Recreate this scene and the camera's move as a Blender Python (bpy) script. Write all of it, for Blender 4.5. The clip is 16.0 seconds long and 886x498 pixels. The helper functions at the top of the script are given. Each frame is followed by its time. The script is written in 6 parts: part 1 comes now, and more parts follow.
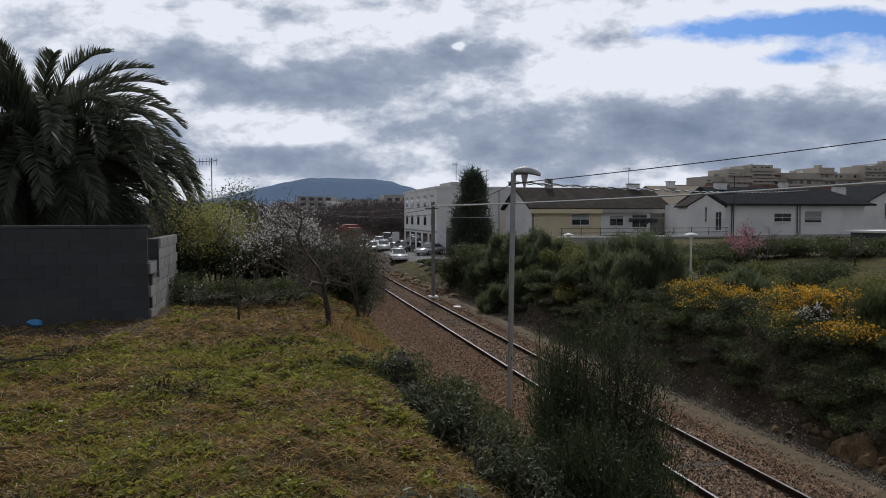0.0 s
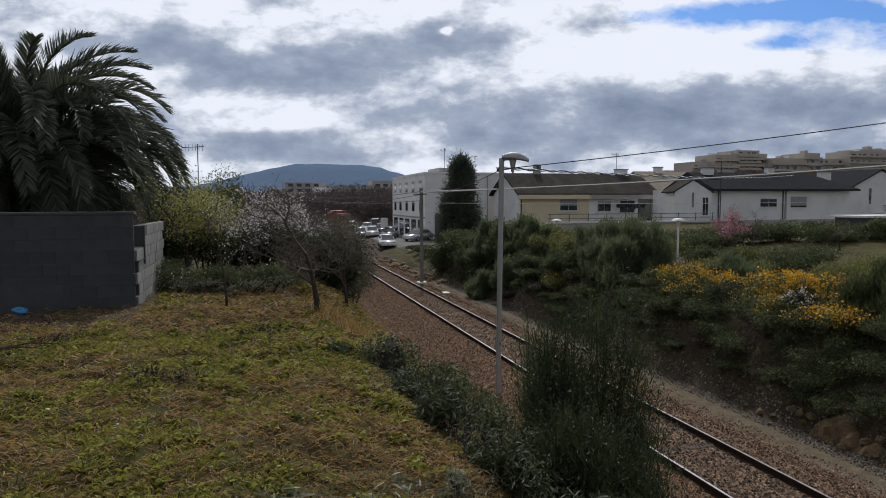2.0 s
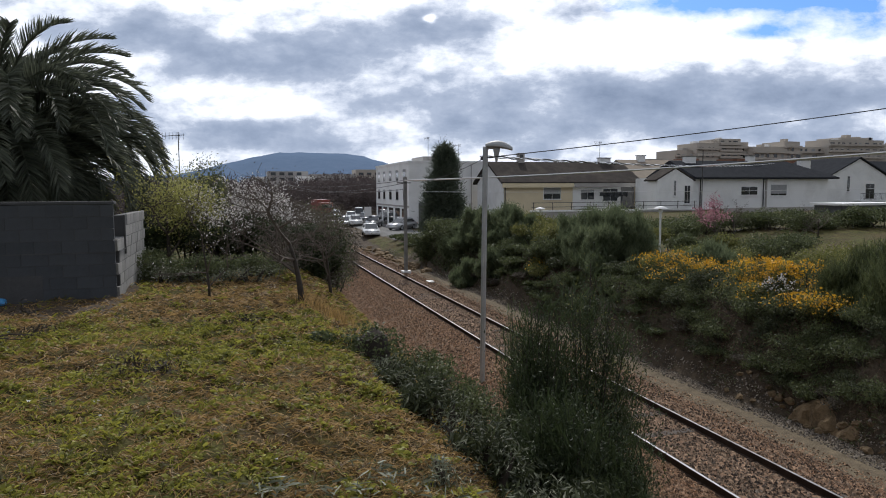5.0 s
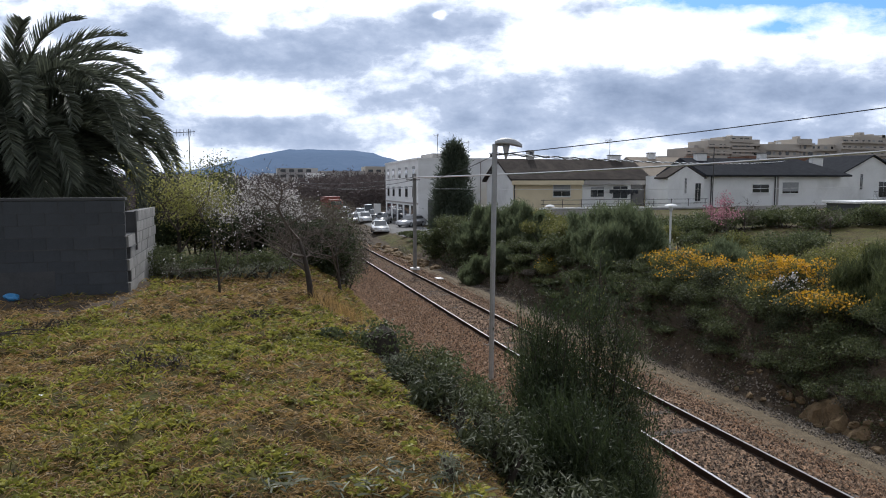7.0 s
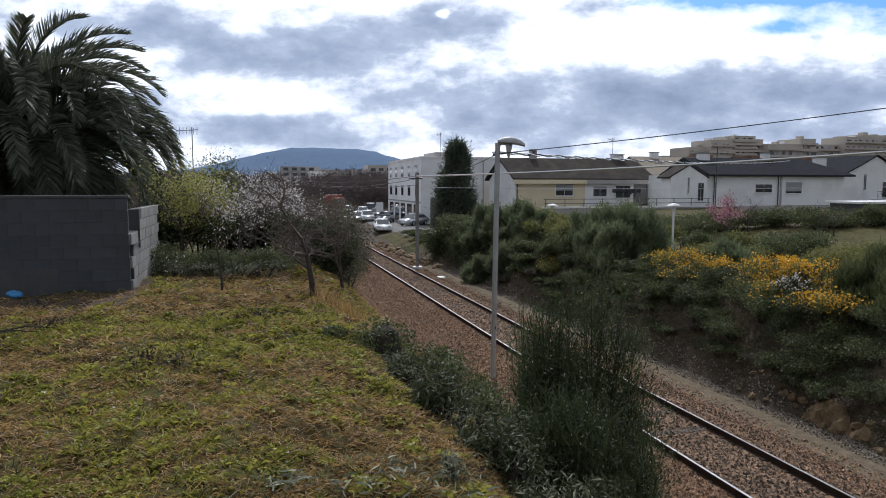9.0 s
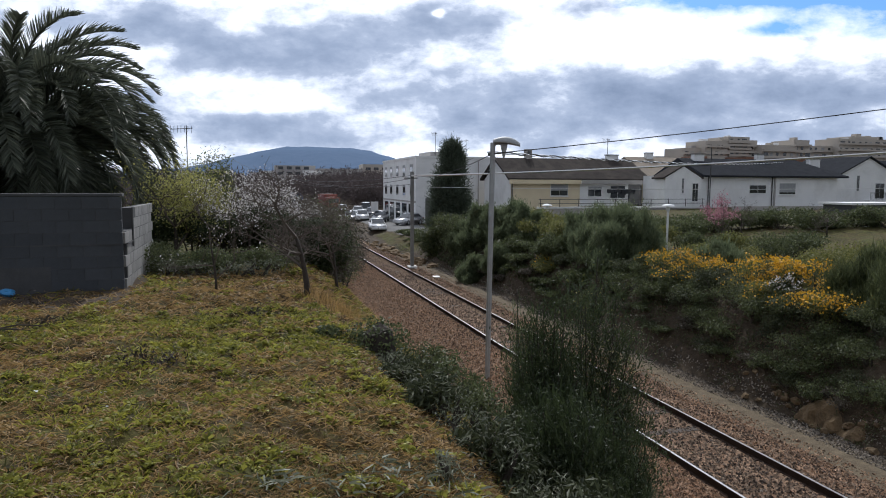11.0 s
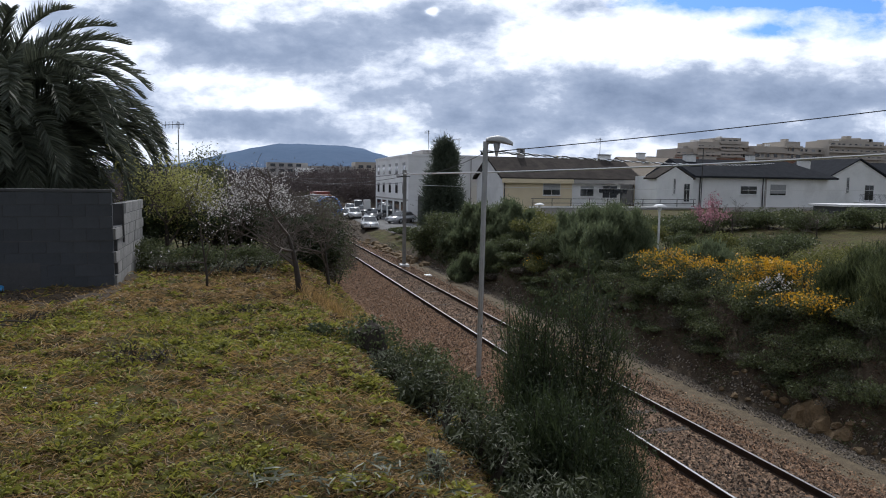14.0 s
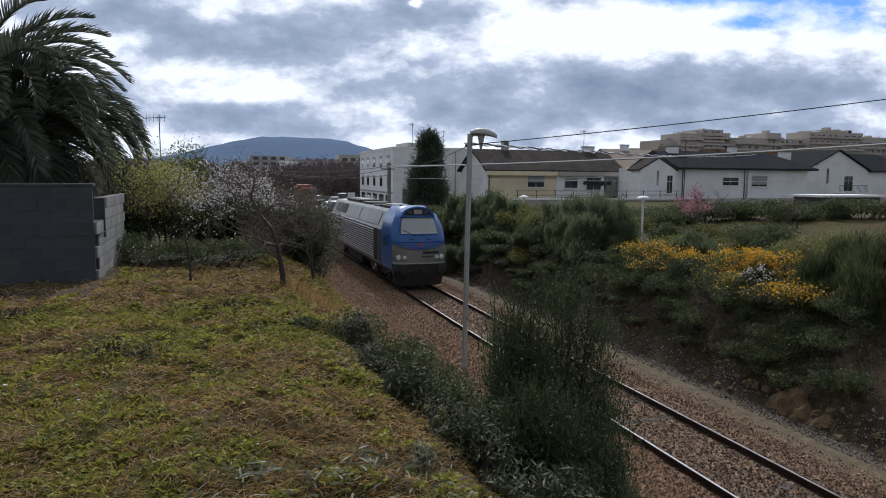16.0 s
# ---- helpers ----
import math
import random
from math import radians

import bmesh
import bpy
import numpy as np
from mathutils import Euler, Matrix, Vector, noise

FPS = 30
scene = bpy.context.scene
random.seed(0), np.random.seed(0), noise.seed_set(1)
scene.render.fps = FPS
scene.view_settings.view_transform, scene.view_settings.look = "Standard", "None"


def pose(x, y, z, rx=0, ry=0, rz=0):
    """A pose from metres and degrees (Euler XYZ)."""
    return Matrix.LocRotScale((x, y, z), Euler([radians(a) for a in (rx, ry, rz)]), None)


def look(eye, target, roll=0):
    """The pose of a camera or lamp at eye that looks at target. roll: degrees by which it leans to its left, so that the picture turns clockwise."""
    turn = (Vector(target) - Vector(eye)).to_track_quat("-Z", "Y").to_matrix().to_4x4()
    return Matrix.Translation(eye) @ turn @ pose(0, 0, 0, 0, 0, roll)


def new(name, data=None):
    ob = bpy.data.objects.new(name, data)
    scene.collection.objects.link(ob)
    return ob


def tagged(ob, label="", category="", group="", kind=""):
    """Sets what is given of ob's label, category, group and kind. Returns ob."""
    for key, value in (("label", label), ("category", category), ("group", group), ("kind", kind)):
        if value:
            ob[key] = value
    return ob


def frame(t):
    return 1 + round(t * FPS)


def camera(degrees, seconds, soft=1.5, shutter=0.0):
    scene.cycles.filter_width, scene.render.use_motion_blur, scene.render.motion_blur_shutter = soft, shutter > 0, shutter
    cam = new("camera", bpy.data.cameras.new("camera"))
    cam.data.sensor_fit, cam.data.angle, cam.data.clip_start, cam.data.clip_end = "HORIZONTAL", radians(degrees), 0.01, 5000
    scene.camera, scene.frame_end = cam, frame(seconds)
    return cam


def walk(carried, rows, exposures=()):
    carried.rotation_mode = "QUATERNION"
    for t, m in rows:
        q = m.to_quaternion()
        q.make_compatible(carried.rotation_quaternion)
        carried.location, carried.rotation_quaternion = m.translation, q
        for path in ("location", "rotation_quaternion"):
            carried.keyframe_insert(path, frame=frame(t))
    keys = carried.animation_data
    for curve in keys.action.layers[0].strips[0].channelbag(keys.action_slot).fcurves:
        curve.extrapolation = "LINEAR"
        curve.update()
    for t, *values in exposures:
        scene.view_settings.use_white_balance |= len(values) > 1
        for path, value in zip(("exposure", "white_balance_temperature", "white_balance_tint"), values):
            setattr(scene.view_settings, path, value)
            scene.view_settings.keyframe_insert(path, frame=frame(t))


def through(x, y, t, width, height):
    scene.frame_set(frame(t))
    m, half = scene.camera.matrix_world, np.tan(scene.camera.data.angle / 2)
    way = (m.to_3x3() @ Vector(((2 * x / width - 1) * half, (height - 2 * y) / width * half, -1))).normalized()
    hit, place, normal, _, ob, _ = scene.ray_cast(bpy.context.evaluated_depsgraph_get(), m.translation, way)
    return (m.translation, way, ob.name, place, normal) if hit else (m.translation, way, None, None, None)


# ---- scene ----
EXPOSURES = [(t, e, k, 12) for t, e, k in ((0.0, -0.60, 6000), (1.5, -0.53, 6000), (4.2, -0.33, 6000), (6.3, 0.10, 5880), (9.2, 0.0, 5800), (11.3, -0.05, 5760), (13.0, -0.13, 5760), (16.0, -0.24, 5760))]
cam = camera(66.8, 16.0, 1.0)
EYE = (0.0, 0.0, 5.475)
PATH = [  # seconds, tilt, roll, yaw
    (0.0, 87.11, 0.07, -14.62),
    (0.5, 87.19, 0.25, -14.86),
    (1.0, 87.33, 0.09, -14.94),
    (1.5, 86.84, -0.13, -15.39),
    (2.0, 85.91, 0.18, -15.61),
    (2.5, 85.94, 0.25, -15.80),
    (3.0, 85.78, 0.05, -15.83),
    (3.5, 85.69, 0.23, -16.33),
    (4.0, 85.63, 0.40, -16.99),
    (6.5, 83.92, 0.04, -16.68),
    (7.0, 84.70, 0.17, -16.19),
    (7.5, 84.86, 0.23, -15.91),
    (8.0, 84.99, 0.10, -16.13),
    (8.5, 84.73, 0.22, -15.90),
    (9.0, 84.60, -0.01, -15.97),
    (11.5, 84.52, -0.22, -16.44),
    (12.0, 84.35, -0.16, -16.42),
    (12.5, 84.75, -0.38, -16.69),
    (13.0, 84.63, -0.31, -16.75),
    (13.5, 84.61, -0.54, -16.77),
    (14.0, 84.44, -0.72, -17.02),
    (14.5, 83.79, -0.63, -17.74),
    (15.0, 83.63, -0.30, -17.55),
    (15.5, 84.00, -0.52, -17.69),
    (16.0, 83.83, -0.47, -18.33),
]
walk(cam, [(t, pose(*EYE, a, b, c)) for t, a, b, c in PATH], EXPOSURES)

# ---- world and sun ----
SUN_BEARING, SUN_HEIGHT = 14.0, 46.0
FWD = (math.sin(radians(16.69)), math.cos(radians(16.69)), 0.0)
RIGHT = (math.cos(radians(16.69)), -math.sin(radians(16.69)), 0.0)


class Nodes:
    """Short hand for building a node tree."""

    def __init__(self, tree):
        self.tree = tree
        tree.nodes.clear()

    def add(self, kind, **props):
        n = self.tree.nodes.new(kind)
        for k, v in props.items():
            if k in n.inputs.keys():
                n.inputs[k].default_value = v
            else:
                setattr(n, k, v)
        return n

    def link(self, a, b):
        self.tree.links.new(a, b)

    def put(self, value, socket):
        if isinstance(value, bpy.types.NodeSocket):
            self.link(value, socket)
        else:
            socket.default_value = value

    def math(self, op, a, b=0.0, c=None, clamp=False):
        n = self.add("ShaderNodeMath", operation=op, use_clamp=clamp)
        self.put(a, n.inputs[0])
        self.put(b, n.inputs[1])
        if c is not None:
            self.put(c, n.inputs[2])
        return n.outputs[0]

    def dot(self, a, vec):
        n = self.add("ShaderNodeVectorMath", operation="DOT_PRODUCT")
        self.put(a, n.inputs[0])
        n.inputs[1].default_value = vec
        return n.outputs["Value"]

    def noise(self, vec, scale, detail=3.0, rough=0.55, distortion=0.0):
        n = self.add("ShaderNodeTexNoise")
        n.inputs["Scale"].default_value, n.inputs["Detail"].default_value = scale, detail
        n.inputs["Roughness"].default_value, n.inputs["Distortion"].default_value = rough, distortion
        if vec is not None:
            self.link(vec, n.inputs["Vector"])
        return n.outputs["Fac"]

    def ramp(self, fac, stops, smooth=False):
        n = self.add("ShaderNodeValToRGB")
        n.color_ramp.interpolation = "EASE" if smooth else "LINEAR"
        el = n.color_ramp.elements
        while len(el) < len(stops):
            el.new(0.5)
        for e, (p, c) in zip(el, stops):
            e.position = p
            e.color = (*c, 1) if len(c) == 3 else c
        self.put(fac, n.inputs[0])
        return n.outputs[0]

    def grey(self, fac, lo, hi):
        n = self.add("ShaderNodeMapRange", clamp=True)
        self.put(fac, n.inputs[0])
        n.inputs[1].default_value, n.inputs[2].default_value = lo, hi
        return n.outputs[0]

    def mix(self, fac, a, b, blend="MIX"):
        n = self.add("ShaderNodeMix", data_type="RGBA", blend_type=blend)
        self.put(fac, n.inputs["Factor"])
        for v, s in ((a, n.inputs[6]), (b, n.inputs[7])):
            self.put((*v, 1) if isinstance(v, tuple) and len(v) == 3 else v, s)
        return n.outputs[2]


def build_world():
    w = bpy.data.worlds.new("sky")
    w.use_nodes = True
    scene.world = w
    k = Nodes(w.node_tree)
    way = k.add("ShaderNodeTexCoord").outputs["Generated"]
    f = k.math("MAXIMUM", k.dot(way, FWD), 0.2)
    u = k.math("DIVIDE", k.dot(way, RIGHT), f)
    v = k.math("DIVIDE", k.dot(way, (0, 0, 1)), f)
    comb = k.add("ShaderNodeCombineXYZ")
    k.link(u, comb.inputs[0])
    k.link(k.math("MULTIPLY", v, 1.9), comb.inputs[1])
    uv = comb.outputs[0]
    warp = k.add("ShaderNodeTexNoise", Scale=5.0, Detail=4.0, Roughness=0.6)
    k.link(uv, warp.inputs["Vector"])
    wx = k.add("ShaderNodeSeparateColor")
    k.link(warp.outputs["Color"], wx.inputs[0])
    du = k.math("MULTIPLY_ADD", k.math("SUBTRACT", wx.outputs[0], 0.5), 0.09, u)
    dv = k.math("MULTIPLY_ADD", k.math("SUBTRACT", wx.outputs[1], 0.5), 0.04, v)

    def lump(cx, cy, rx, ry, amp):
        a = k.math("POWER", k.math("ABSOLUTE", k.math("MULTIPLY", k.math("SUBTRACT", du, cx), 1 / rx)), 2.0)
        b = k.math("POWER", k.math("ABSOLUTE", k.math("MULTIPLY", k.math("SUBTRACT", dv, cy), 1 / ry)), 2.0)
        return k.math("MULTIPLY", k.math("EXPONENT", k.math("MULTIPLY", k.math("ADD", a, b), -1.0)), amp)

    def total(rows):
        s = 0.0
        for r in rows:
            s = k.math("ADD", lump(*r), s)
        return s

    # grey undersides of the clouds, as offsets right and up from the view's axis
    greys = total([
        (-0.365, 0.195, 0.13, 0.045, 0.55), (-0.474, 0.237, 0.10, 0.035, 0.45), (-0.19, 0.178, 0.16, 0.030, 0.5), (-0.037, 0.229, 0.15, 0.035, 0.55),
        (-0.121, 0.119, 0.12, 0.035, 0.45), (-0.256, 0.090, 0.10, 0.015, 0.35), (0.14, 0.136, 0.14, 0.030, 0.5), (0.35, 0.140, 0.20, 0.033, 0.55),
        (0.56, 0.136, 0.15, 0.030, 0.5), (0.055, 0.086, 0.13, 0.020, 0.4), (0.266, 0.086, 0.15, 0.018, 0.35), (-0.32, 0.073, 0.12, 0.010, 0.3),
        (-0.19, 0.065, 0.15, 0.010, 0.3), (0.31, 0.216, 0.20, 0.030, -0.42), (-0.44, 0.185, 0.06, 0.020, -0.55), (-0.36, 0.145, 0.065, 0.018, -0.55), (-0.26, 0.115, 0.08, 0.014, -0.5), (-0.45, 0.118, 0.08, 0.022, 0.5), (-0.33, 0.090, 0.11, 0.016, 0.45), (-0.08, 0.094, 0.05, 0.012, -0.4),
        (-0.315, 0.233, 0.035, 0.012, -0.4), (-0.155, 0.262, 0.15, 0.020, -0.2), (-0.012, 0.244, 0.010, 0.006, -1.0), (-0.56, 0.17, 0.08, 0.03, -0.4), (0.30, 0.112, 0.24, 0.022, 0.30), (0.45, 0.075, 0.20, 0.018, 0.38), (0.12, 0.058, 0.15, 0.013, 0.28), (0.62, 0.09, 0.12, 0.03, 0.3),
    ])
    fine = k.noise(uv, 15.0, 9.0, 0.62, 0.1)
    billow = k.add("ShaderNodeTexVoronoi", Scale=13.0, feature="SMOOTH_F1")
    puff = k.add("ShaderNodeCombineXYZ")
    k.link(du, puff.inputs[0])
    k.link(k.math("MULTIPLY", dv, 1.9), puff.inputs[1])
    k.link(puff.outputs[0], billow.inputs["Vector"])
    mid = k.math("MULTIPLY_ADD", billow.outputs["Distance"], -0.45, k.math("ADD", k.noise(uv, 6.5, 7.0, 0.58, 0.15), 0.20))
    g = k.math("ADD", k.math("MULTIPLY", greys, 0.85), k.math("ADD", k.math("MULTIPLY_ADD", fine, 1.15, -0.575), k.math("MULTIPLY_ADD", mid, 0.95, -0.46)))
    cloud = k.ramp(g, [(0.0, (1.36, 1.37, 1.39)), (0.12, (1.05, 1.08, 1.12)), (0.22, (0.82, 0.87, 0.95)), (0.34, (0.58, 0.645, 0.755)), (0.58, (0.44, 0.51, 0.63)), (0.95, (0.31, 0.375, 0.49))])
    gaps = total([(0.56, 0.27, 0.16, 0.035, 0.75), (0.36, 0.27, 0.14, 0.02, 0.6), (0.62, 0.22, 0.10, 0.025, 0.5), (0.46, 0.225, 0.07, 0.014, 0.45)])
    gap = k.grey(k.math("ADD", gaps, k.math("MULTIPLY_ADD", fine, 0.9, -0.5)), 0.28, 0.64)
    # clouds glow towards the sun and are grey away from it
    glow = k.grey(k.dot(way, (FWD[0] * 0.96, FWD[1] * 0.96, 0.28)), 0.25, 0.80)
    lit = k.math("MULTIPLY_ADD", glow, 0.53, 0.38)
    sky = k.add("ShaderNodeTexSky", sky_type="NISHITA", sun_disc=False)
    sky.sun_elevation, sky.sun_rotation = radians(SUN_HEIGHT), radians(SUN_BEARING)
    a = k.add("ShaderNodeBackground", Strength=0.11)
    k.link(k.mix(1.0, sky.outputs[0], (0.52, 0.80, 1.22), "MULTIPLY"), a.inputs[0])
    b = k.add("ShaderNodeBackground")
    k.link(cloud, b.inputs[0])
    k.link(lit, b.inputs[1])
    m = k.add("ShaderNodeMixShader")
    k.link(gap, m.inputs[0])
    k.link(b.outputs[0], m.inputs[1])
    k.link(a.outputs[0], m.inputs[2])
    k.link(m.outputs[0], k.add("ShaderNodeOutputWorld").inputs[0])


build_world()
sun = new("sun", bpy.data.lights.new("sun", "SUN"))
sun.data.energy, sun.data.angle, sun.data.color = 3.1, radians(0.7), (1.0, 0.93, 0.81)
_b, _h = radians(SUN_BEARING), radians(SUN_HEIGHT)
sun.matrix_world = look((0, 0, 60), Vector((0, 0, 60)) - Vector((math.sin(_b) * math.cos(_h), math.cos(_b) * math.cos(_h), math.sin(_h))))


# ---- materials ----
def material(name, low, high, scale=6.0, rough=0.8, metal=0.0, bump=0.0, fine=60.0, island=0.0, objrand=0.0, spec=0.5, dirt=None, clear=0.0):
    """A painted, grown or worn surface: two colours mixed by noise at two scales, with fine relief."""
    m = bpy.data.materials.new(name)
    m.use_nodes = True
    k = Nodes(m.node_tree)
    at = k.add("ShaderNodeTexCoord").outputs["Object"]
    big = k.noise(at, scale, 4.0, 0.6)
    small = k.noise(at, fine, 3.0, 0.6)
    fac = k.math("MULTIPLY_ADD", small, 0.45, k.math("MULTIPLY", big, 0.65))
    if island:
        fac = k.math("MULTIPLY_ADD", k.math("SUBTRACT", k.add("ShaderNodeNewGeometry").outputs["Random Per Island"], 0.5), island, fac)
    if objrand:
        fac = k.math("MULTIPLY_ADD", k.math("SUBTRACT", k.add("ShaderNodeObjectInfo").outputs["Random"], 0.5), objrand, fac)
    col = k.ramp(fac, [(0.30, low), (0.80, high)])
    if dirt:
        stain = k.grey(k.noise(at, scale * 0.35, 5.0, 0.7, 0.6), 0.48, 0.72)
        col = k.mix(k.math("MULTIPLY", stain, dirt[3]), col, tuple(dirt[:3]))
    p = k.add("ShaderNodeBsdfPrincipled", Roughness=rough, Metallic=metal)
    p.inputs["Specular IOR Level"].default_value = spec
    p.inputs["Coat Weight"].default_value = clear
    k.link(col, p.inputs["Base Color"])
    if bump:
        b = k.add("ShaderNodeBump", Strength=min(1.0, bump), Distance=0.02)
        k.link(fac, b.inputs["Height"])
        k.link(b.outputs[0], p.inputs["Normal"])
    k.link(p.outputs[0], k.add("ShaderNodeOutputMaterial").inputs[0])
    return m


def leaf_material(name, low, high, through=0.35, rough=0.55, patch=1.2):
    """Leaves and blades: colour differs from piece to piece, and some light passes through."""
    m = bpy.data.materials.new(name)
    m.use_nodes = True
    k = Nodes(m.node_tree)
    at = k.add("ShaderNodeTexCoord").outputs["Object"]
    fac = k.math("MULTIPLY_ADD", k.add("ShaderNodeNewGeometry").outputs["Random Per Island"], 0.55, k.math("MULTIPLY", k.noise(at, patch, 4.0, 0.6), 0.6))
    col = k.ramp(fac, [(0.22, low), (0.85, high)])
    p = k.add("ShaderNodeBsdfPrincipled", Roughness=rough)
    p.inputs["Specular IOR Level"].default_value = 0.35
    k.link(col, p.inputs["Base Color"])
    t = k.add("ShaderNodeBsdfTranslucent")
    k.link(col, t.inputs[0])
    s = k.add("ShaderNodeMixShader")
    s.inputs[0].default_value = through
    k.link(p.outputs[0], s.inputs[1])
    k.link(t.outputs[0], s.inputs[2])
    k.link(s.outputs[0], k.add("ShaderNodeOutputMaterial").inputs[0])
    return m


def glass_material(name, tint=(0.02, 0.025, 0.03)):
    m = bpy.data.materials.new(name)
    m.use_nodes = True
    k = Nodes(m.node_tree)
    p = k.add("ShaderNodeBsdfPrincipled", Roughness=0.06)
    p.inputs["Base Color"].default_value = (*tint, 1)
    p.inputs["Specular IOR Level"].default_value = 0.8
    k.link(p.outputs[0], k.add("ShaderNodeOutputMaterial").inputs[0])
    return m


def ground_material():
    """Mown grass, bank soil, ballast and path, mixed by where they lie."""
    m = bpy.data.materials.new("ground")
    m.use_nodes = True
    k = Nodes(m.node_tree)
    at = k.add("ShaderNodeTexCoord").outputs["Object"]
    big, mid, fine = k.noise(at, 0.55, 5.0, 0.65, 0.4), k.noise(at, 4.0, 4.0, 0.65), k.noise(at, 38.0, 4.0, 0.7)
    vor = k.add("ShaderNodeTexVoronoi", Scale=15.0)
    k.link(at, vor.inputs["Vector"])
    bits = k.add("ShaderNodeSeparateColor")
    k.link(vor.outputs["Color"], bits.inputs[0])
    two = k.math("MULTIPLY_ADD", fine, 0.5, k.math("MULTIPLY", mid, 0.5))
    grass = k.mix(k.grey(k.math("MULTIPLY_ADD", two, 0.6, k.math("MULTIPLY", big, 0.7)), 0.5, 0.82),
                  k.ramp(two, [(0.35, (0.015, 0.010, 0.005)), (0.70, (0.12, 0.072, 0.030))]),
                  k.ramp(two, [(0.35, (0.010, 0.015, 0.003)), (0.70, (0.11, 0.125, 0.018))]))
    soil = k.ramp(two, [(0.3, (0.024, 0.018, 0.013)), (0.55, (0.072, 0.054, 0.036)), (0.75, (0.17, 0.126, 0.08))])
    stone = k.mix(bits.outputs[0], k.ramp(bits.outputs[1], [(0.0, (0.07, 0.042, 0.026)), (0.6, (0.24, 0.145, 0.088)), (1.0, (0.33, 0.235, 0.16))]),
                  k.ramp(two, [(0.3, (0.06, 0.039, 0.026)), (0.7, (0.21, 0.138, 0.09))]))
    path = k.ramp(two, [(0.32, (0.058, 0.045, 0.030)), (0.68, (0.19, 0.152, 0.101))])
    road = k.ramp(two, [(0.3, (0.12, 0.12, 0.12)), (0.7, (0.19, 0.19, 0.185))])
    col = soil
    for name, c in (("grass", grass), ("ballast", stone), ("path", path), ("road", road)):
        w = k.add("ShaderNodeAttribute", attribute_name=name).outputs["Fac"]
        w = k.grey(k.math("MULTIPLY_ADD", k.math("SUBTRACT", mid, 0.5), 0.9, w), 0.35, 0.65)
        col = k.mix(w, col, c)
    p = k.add("ShaderNodeBsdfPrincipled", Roughness=0.95)
    p.inputs["Specular IOR Level"].default_value = 0.2
    k.link(col, p.inputs["Base Color"])
    b = k.add("ShaderNodeBump", Strength=0.7, Distance=0.03)
    k.link(k.math("MULTIPLY_ADD", vor.outputs["Distance"], -0.5, two), b.inputs["Height"])
    k.link(b.outputs[0], p.inputs["Normal"])
    k.link(p.outputs[0], k.add("ShaderNodeOutputMaterial").inputs[0])
    return m


GROUND = ground_material()
CONCRETE = material("concrete", (0.14, 0.14, 0.135), (0.30, 0.295, 0.28), 2.0, 0.9, bump=0.5, dirt=(0.05, 0.05, 0.045, 0.6))
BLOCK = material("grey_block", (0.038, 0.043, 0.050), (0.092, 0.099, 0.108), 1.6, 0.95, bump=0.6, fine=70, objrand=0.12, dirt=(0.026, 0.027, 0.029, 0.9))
# lighter copy of the block: brighter light on the side wall, painted in
LITBLOCK = material("lit_side_block", (0.16, 0.16, 0.155), (0.36, 0.35, 0.335), 2.0, 0.95, bump=0.6, fine=70, objrand=0.2, dirt=(0.07, 0.07, 0.065, 0.7))
MORTAR = material("mortar", (0.042, 0.044, 0.048), (0.10, 0.10, 0.10), 3.0, 0.95, bump=0.5)
POST = material("galvanised", (0.28, 0.29, 0.29), (0.45, 0.46, 0.46), 3.0, 0.6, metal=0.3, bump=0.1)
WHITE = material("white_render", (0.76, 0.77, 0.78), (0.88, 0.88, 0.87), 0.6, 0.85, bump=0.1, dirt=(0.45, 0.45, 0.43, 0.4))
BEIGE = material("beige_render", (0.68, 0.58, 0.40), (0.80, 0.70, 0.50), 0.6, 0.85, dirt=(0.36, 0.32, 0.23, 0.4))
# grey render darkened to paint the shade inside open bays
DARKBAY = material("painted_shade_render", (0.10, 0.10, 0.10), (0.17, 0.17, 0.17), 0.8, 0.9)
GREYWALL = material("grey_render", (0.30, 0.29, 0.28), (0.44, 0.42, 0.40), 0.6, 0.85)
FARWALL = material("far_apartments", (0.40, 0.365, 0.32), (0.53, 0.485, 0.425), 0.1, 0.9)
TILES = material("dark_roof_tiles", (0.032, 0.028, 0.026), (0.075, 0.066, 0.06), 1.2, 1.0, bump=0.4, spec=0.05, dirt=(0.14, 0.12, 0.10, 0.4))
TANTILE = material("faded_tan_tiles", (0.17, 0.14, 0.11), (0.29, 0.245, 0.19), 1.2, 0.95, bump=0.3)
SLATE = material("slate_roof", (0.016, 0.018, 0.022), (0.04, 0.043, 0.05), 1.5, 1.0, bump=0.3, spec=0.05)
REDTILE = material("clay_roof", (0.16, 0.08, 0.05), (0.28, 0.15, 0.10), 1.2, 0.85)
GLASS = glass_material("window_glass")
SHUTTER = material("roller_shutter", (0.26, 0.27, 0.28), (0.38, 0.39, 0.40), 3.0, 0.7)
TRIM = material("white_trim", (0.70, 0.70, 0.70), (0.82, 0.82, 0.82), 3.0, 0.6)
RAIL = material("rail_steel", (0.020, 0.014, 0.011), (0.060, 0.038, 0.028), 5.0, 0.9, bump=0.2, spec=0.15)
RAILTOP = material("polished_rail", (0.42, 0.41, 0.40), (0.62, 0.61, 0.60), 4.0, 0.30, metal=1.0)
SLEEPER = material("weathered_sleeper", (0.045, 0.036, 0.030), (0.13, 0.105, 0.085), 4.0, 0.9, bump=0.5, objrand=0.4)
STONES = material("ballast_stone", (0.080, 0.048, 0.029), (0.45, 0.285, 0.175), 3.0, 0.9, island=0.9, bump=0.2)
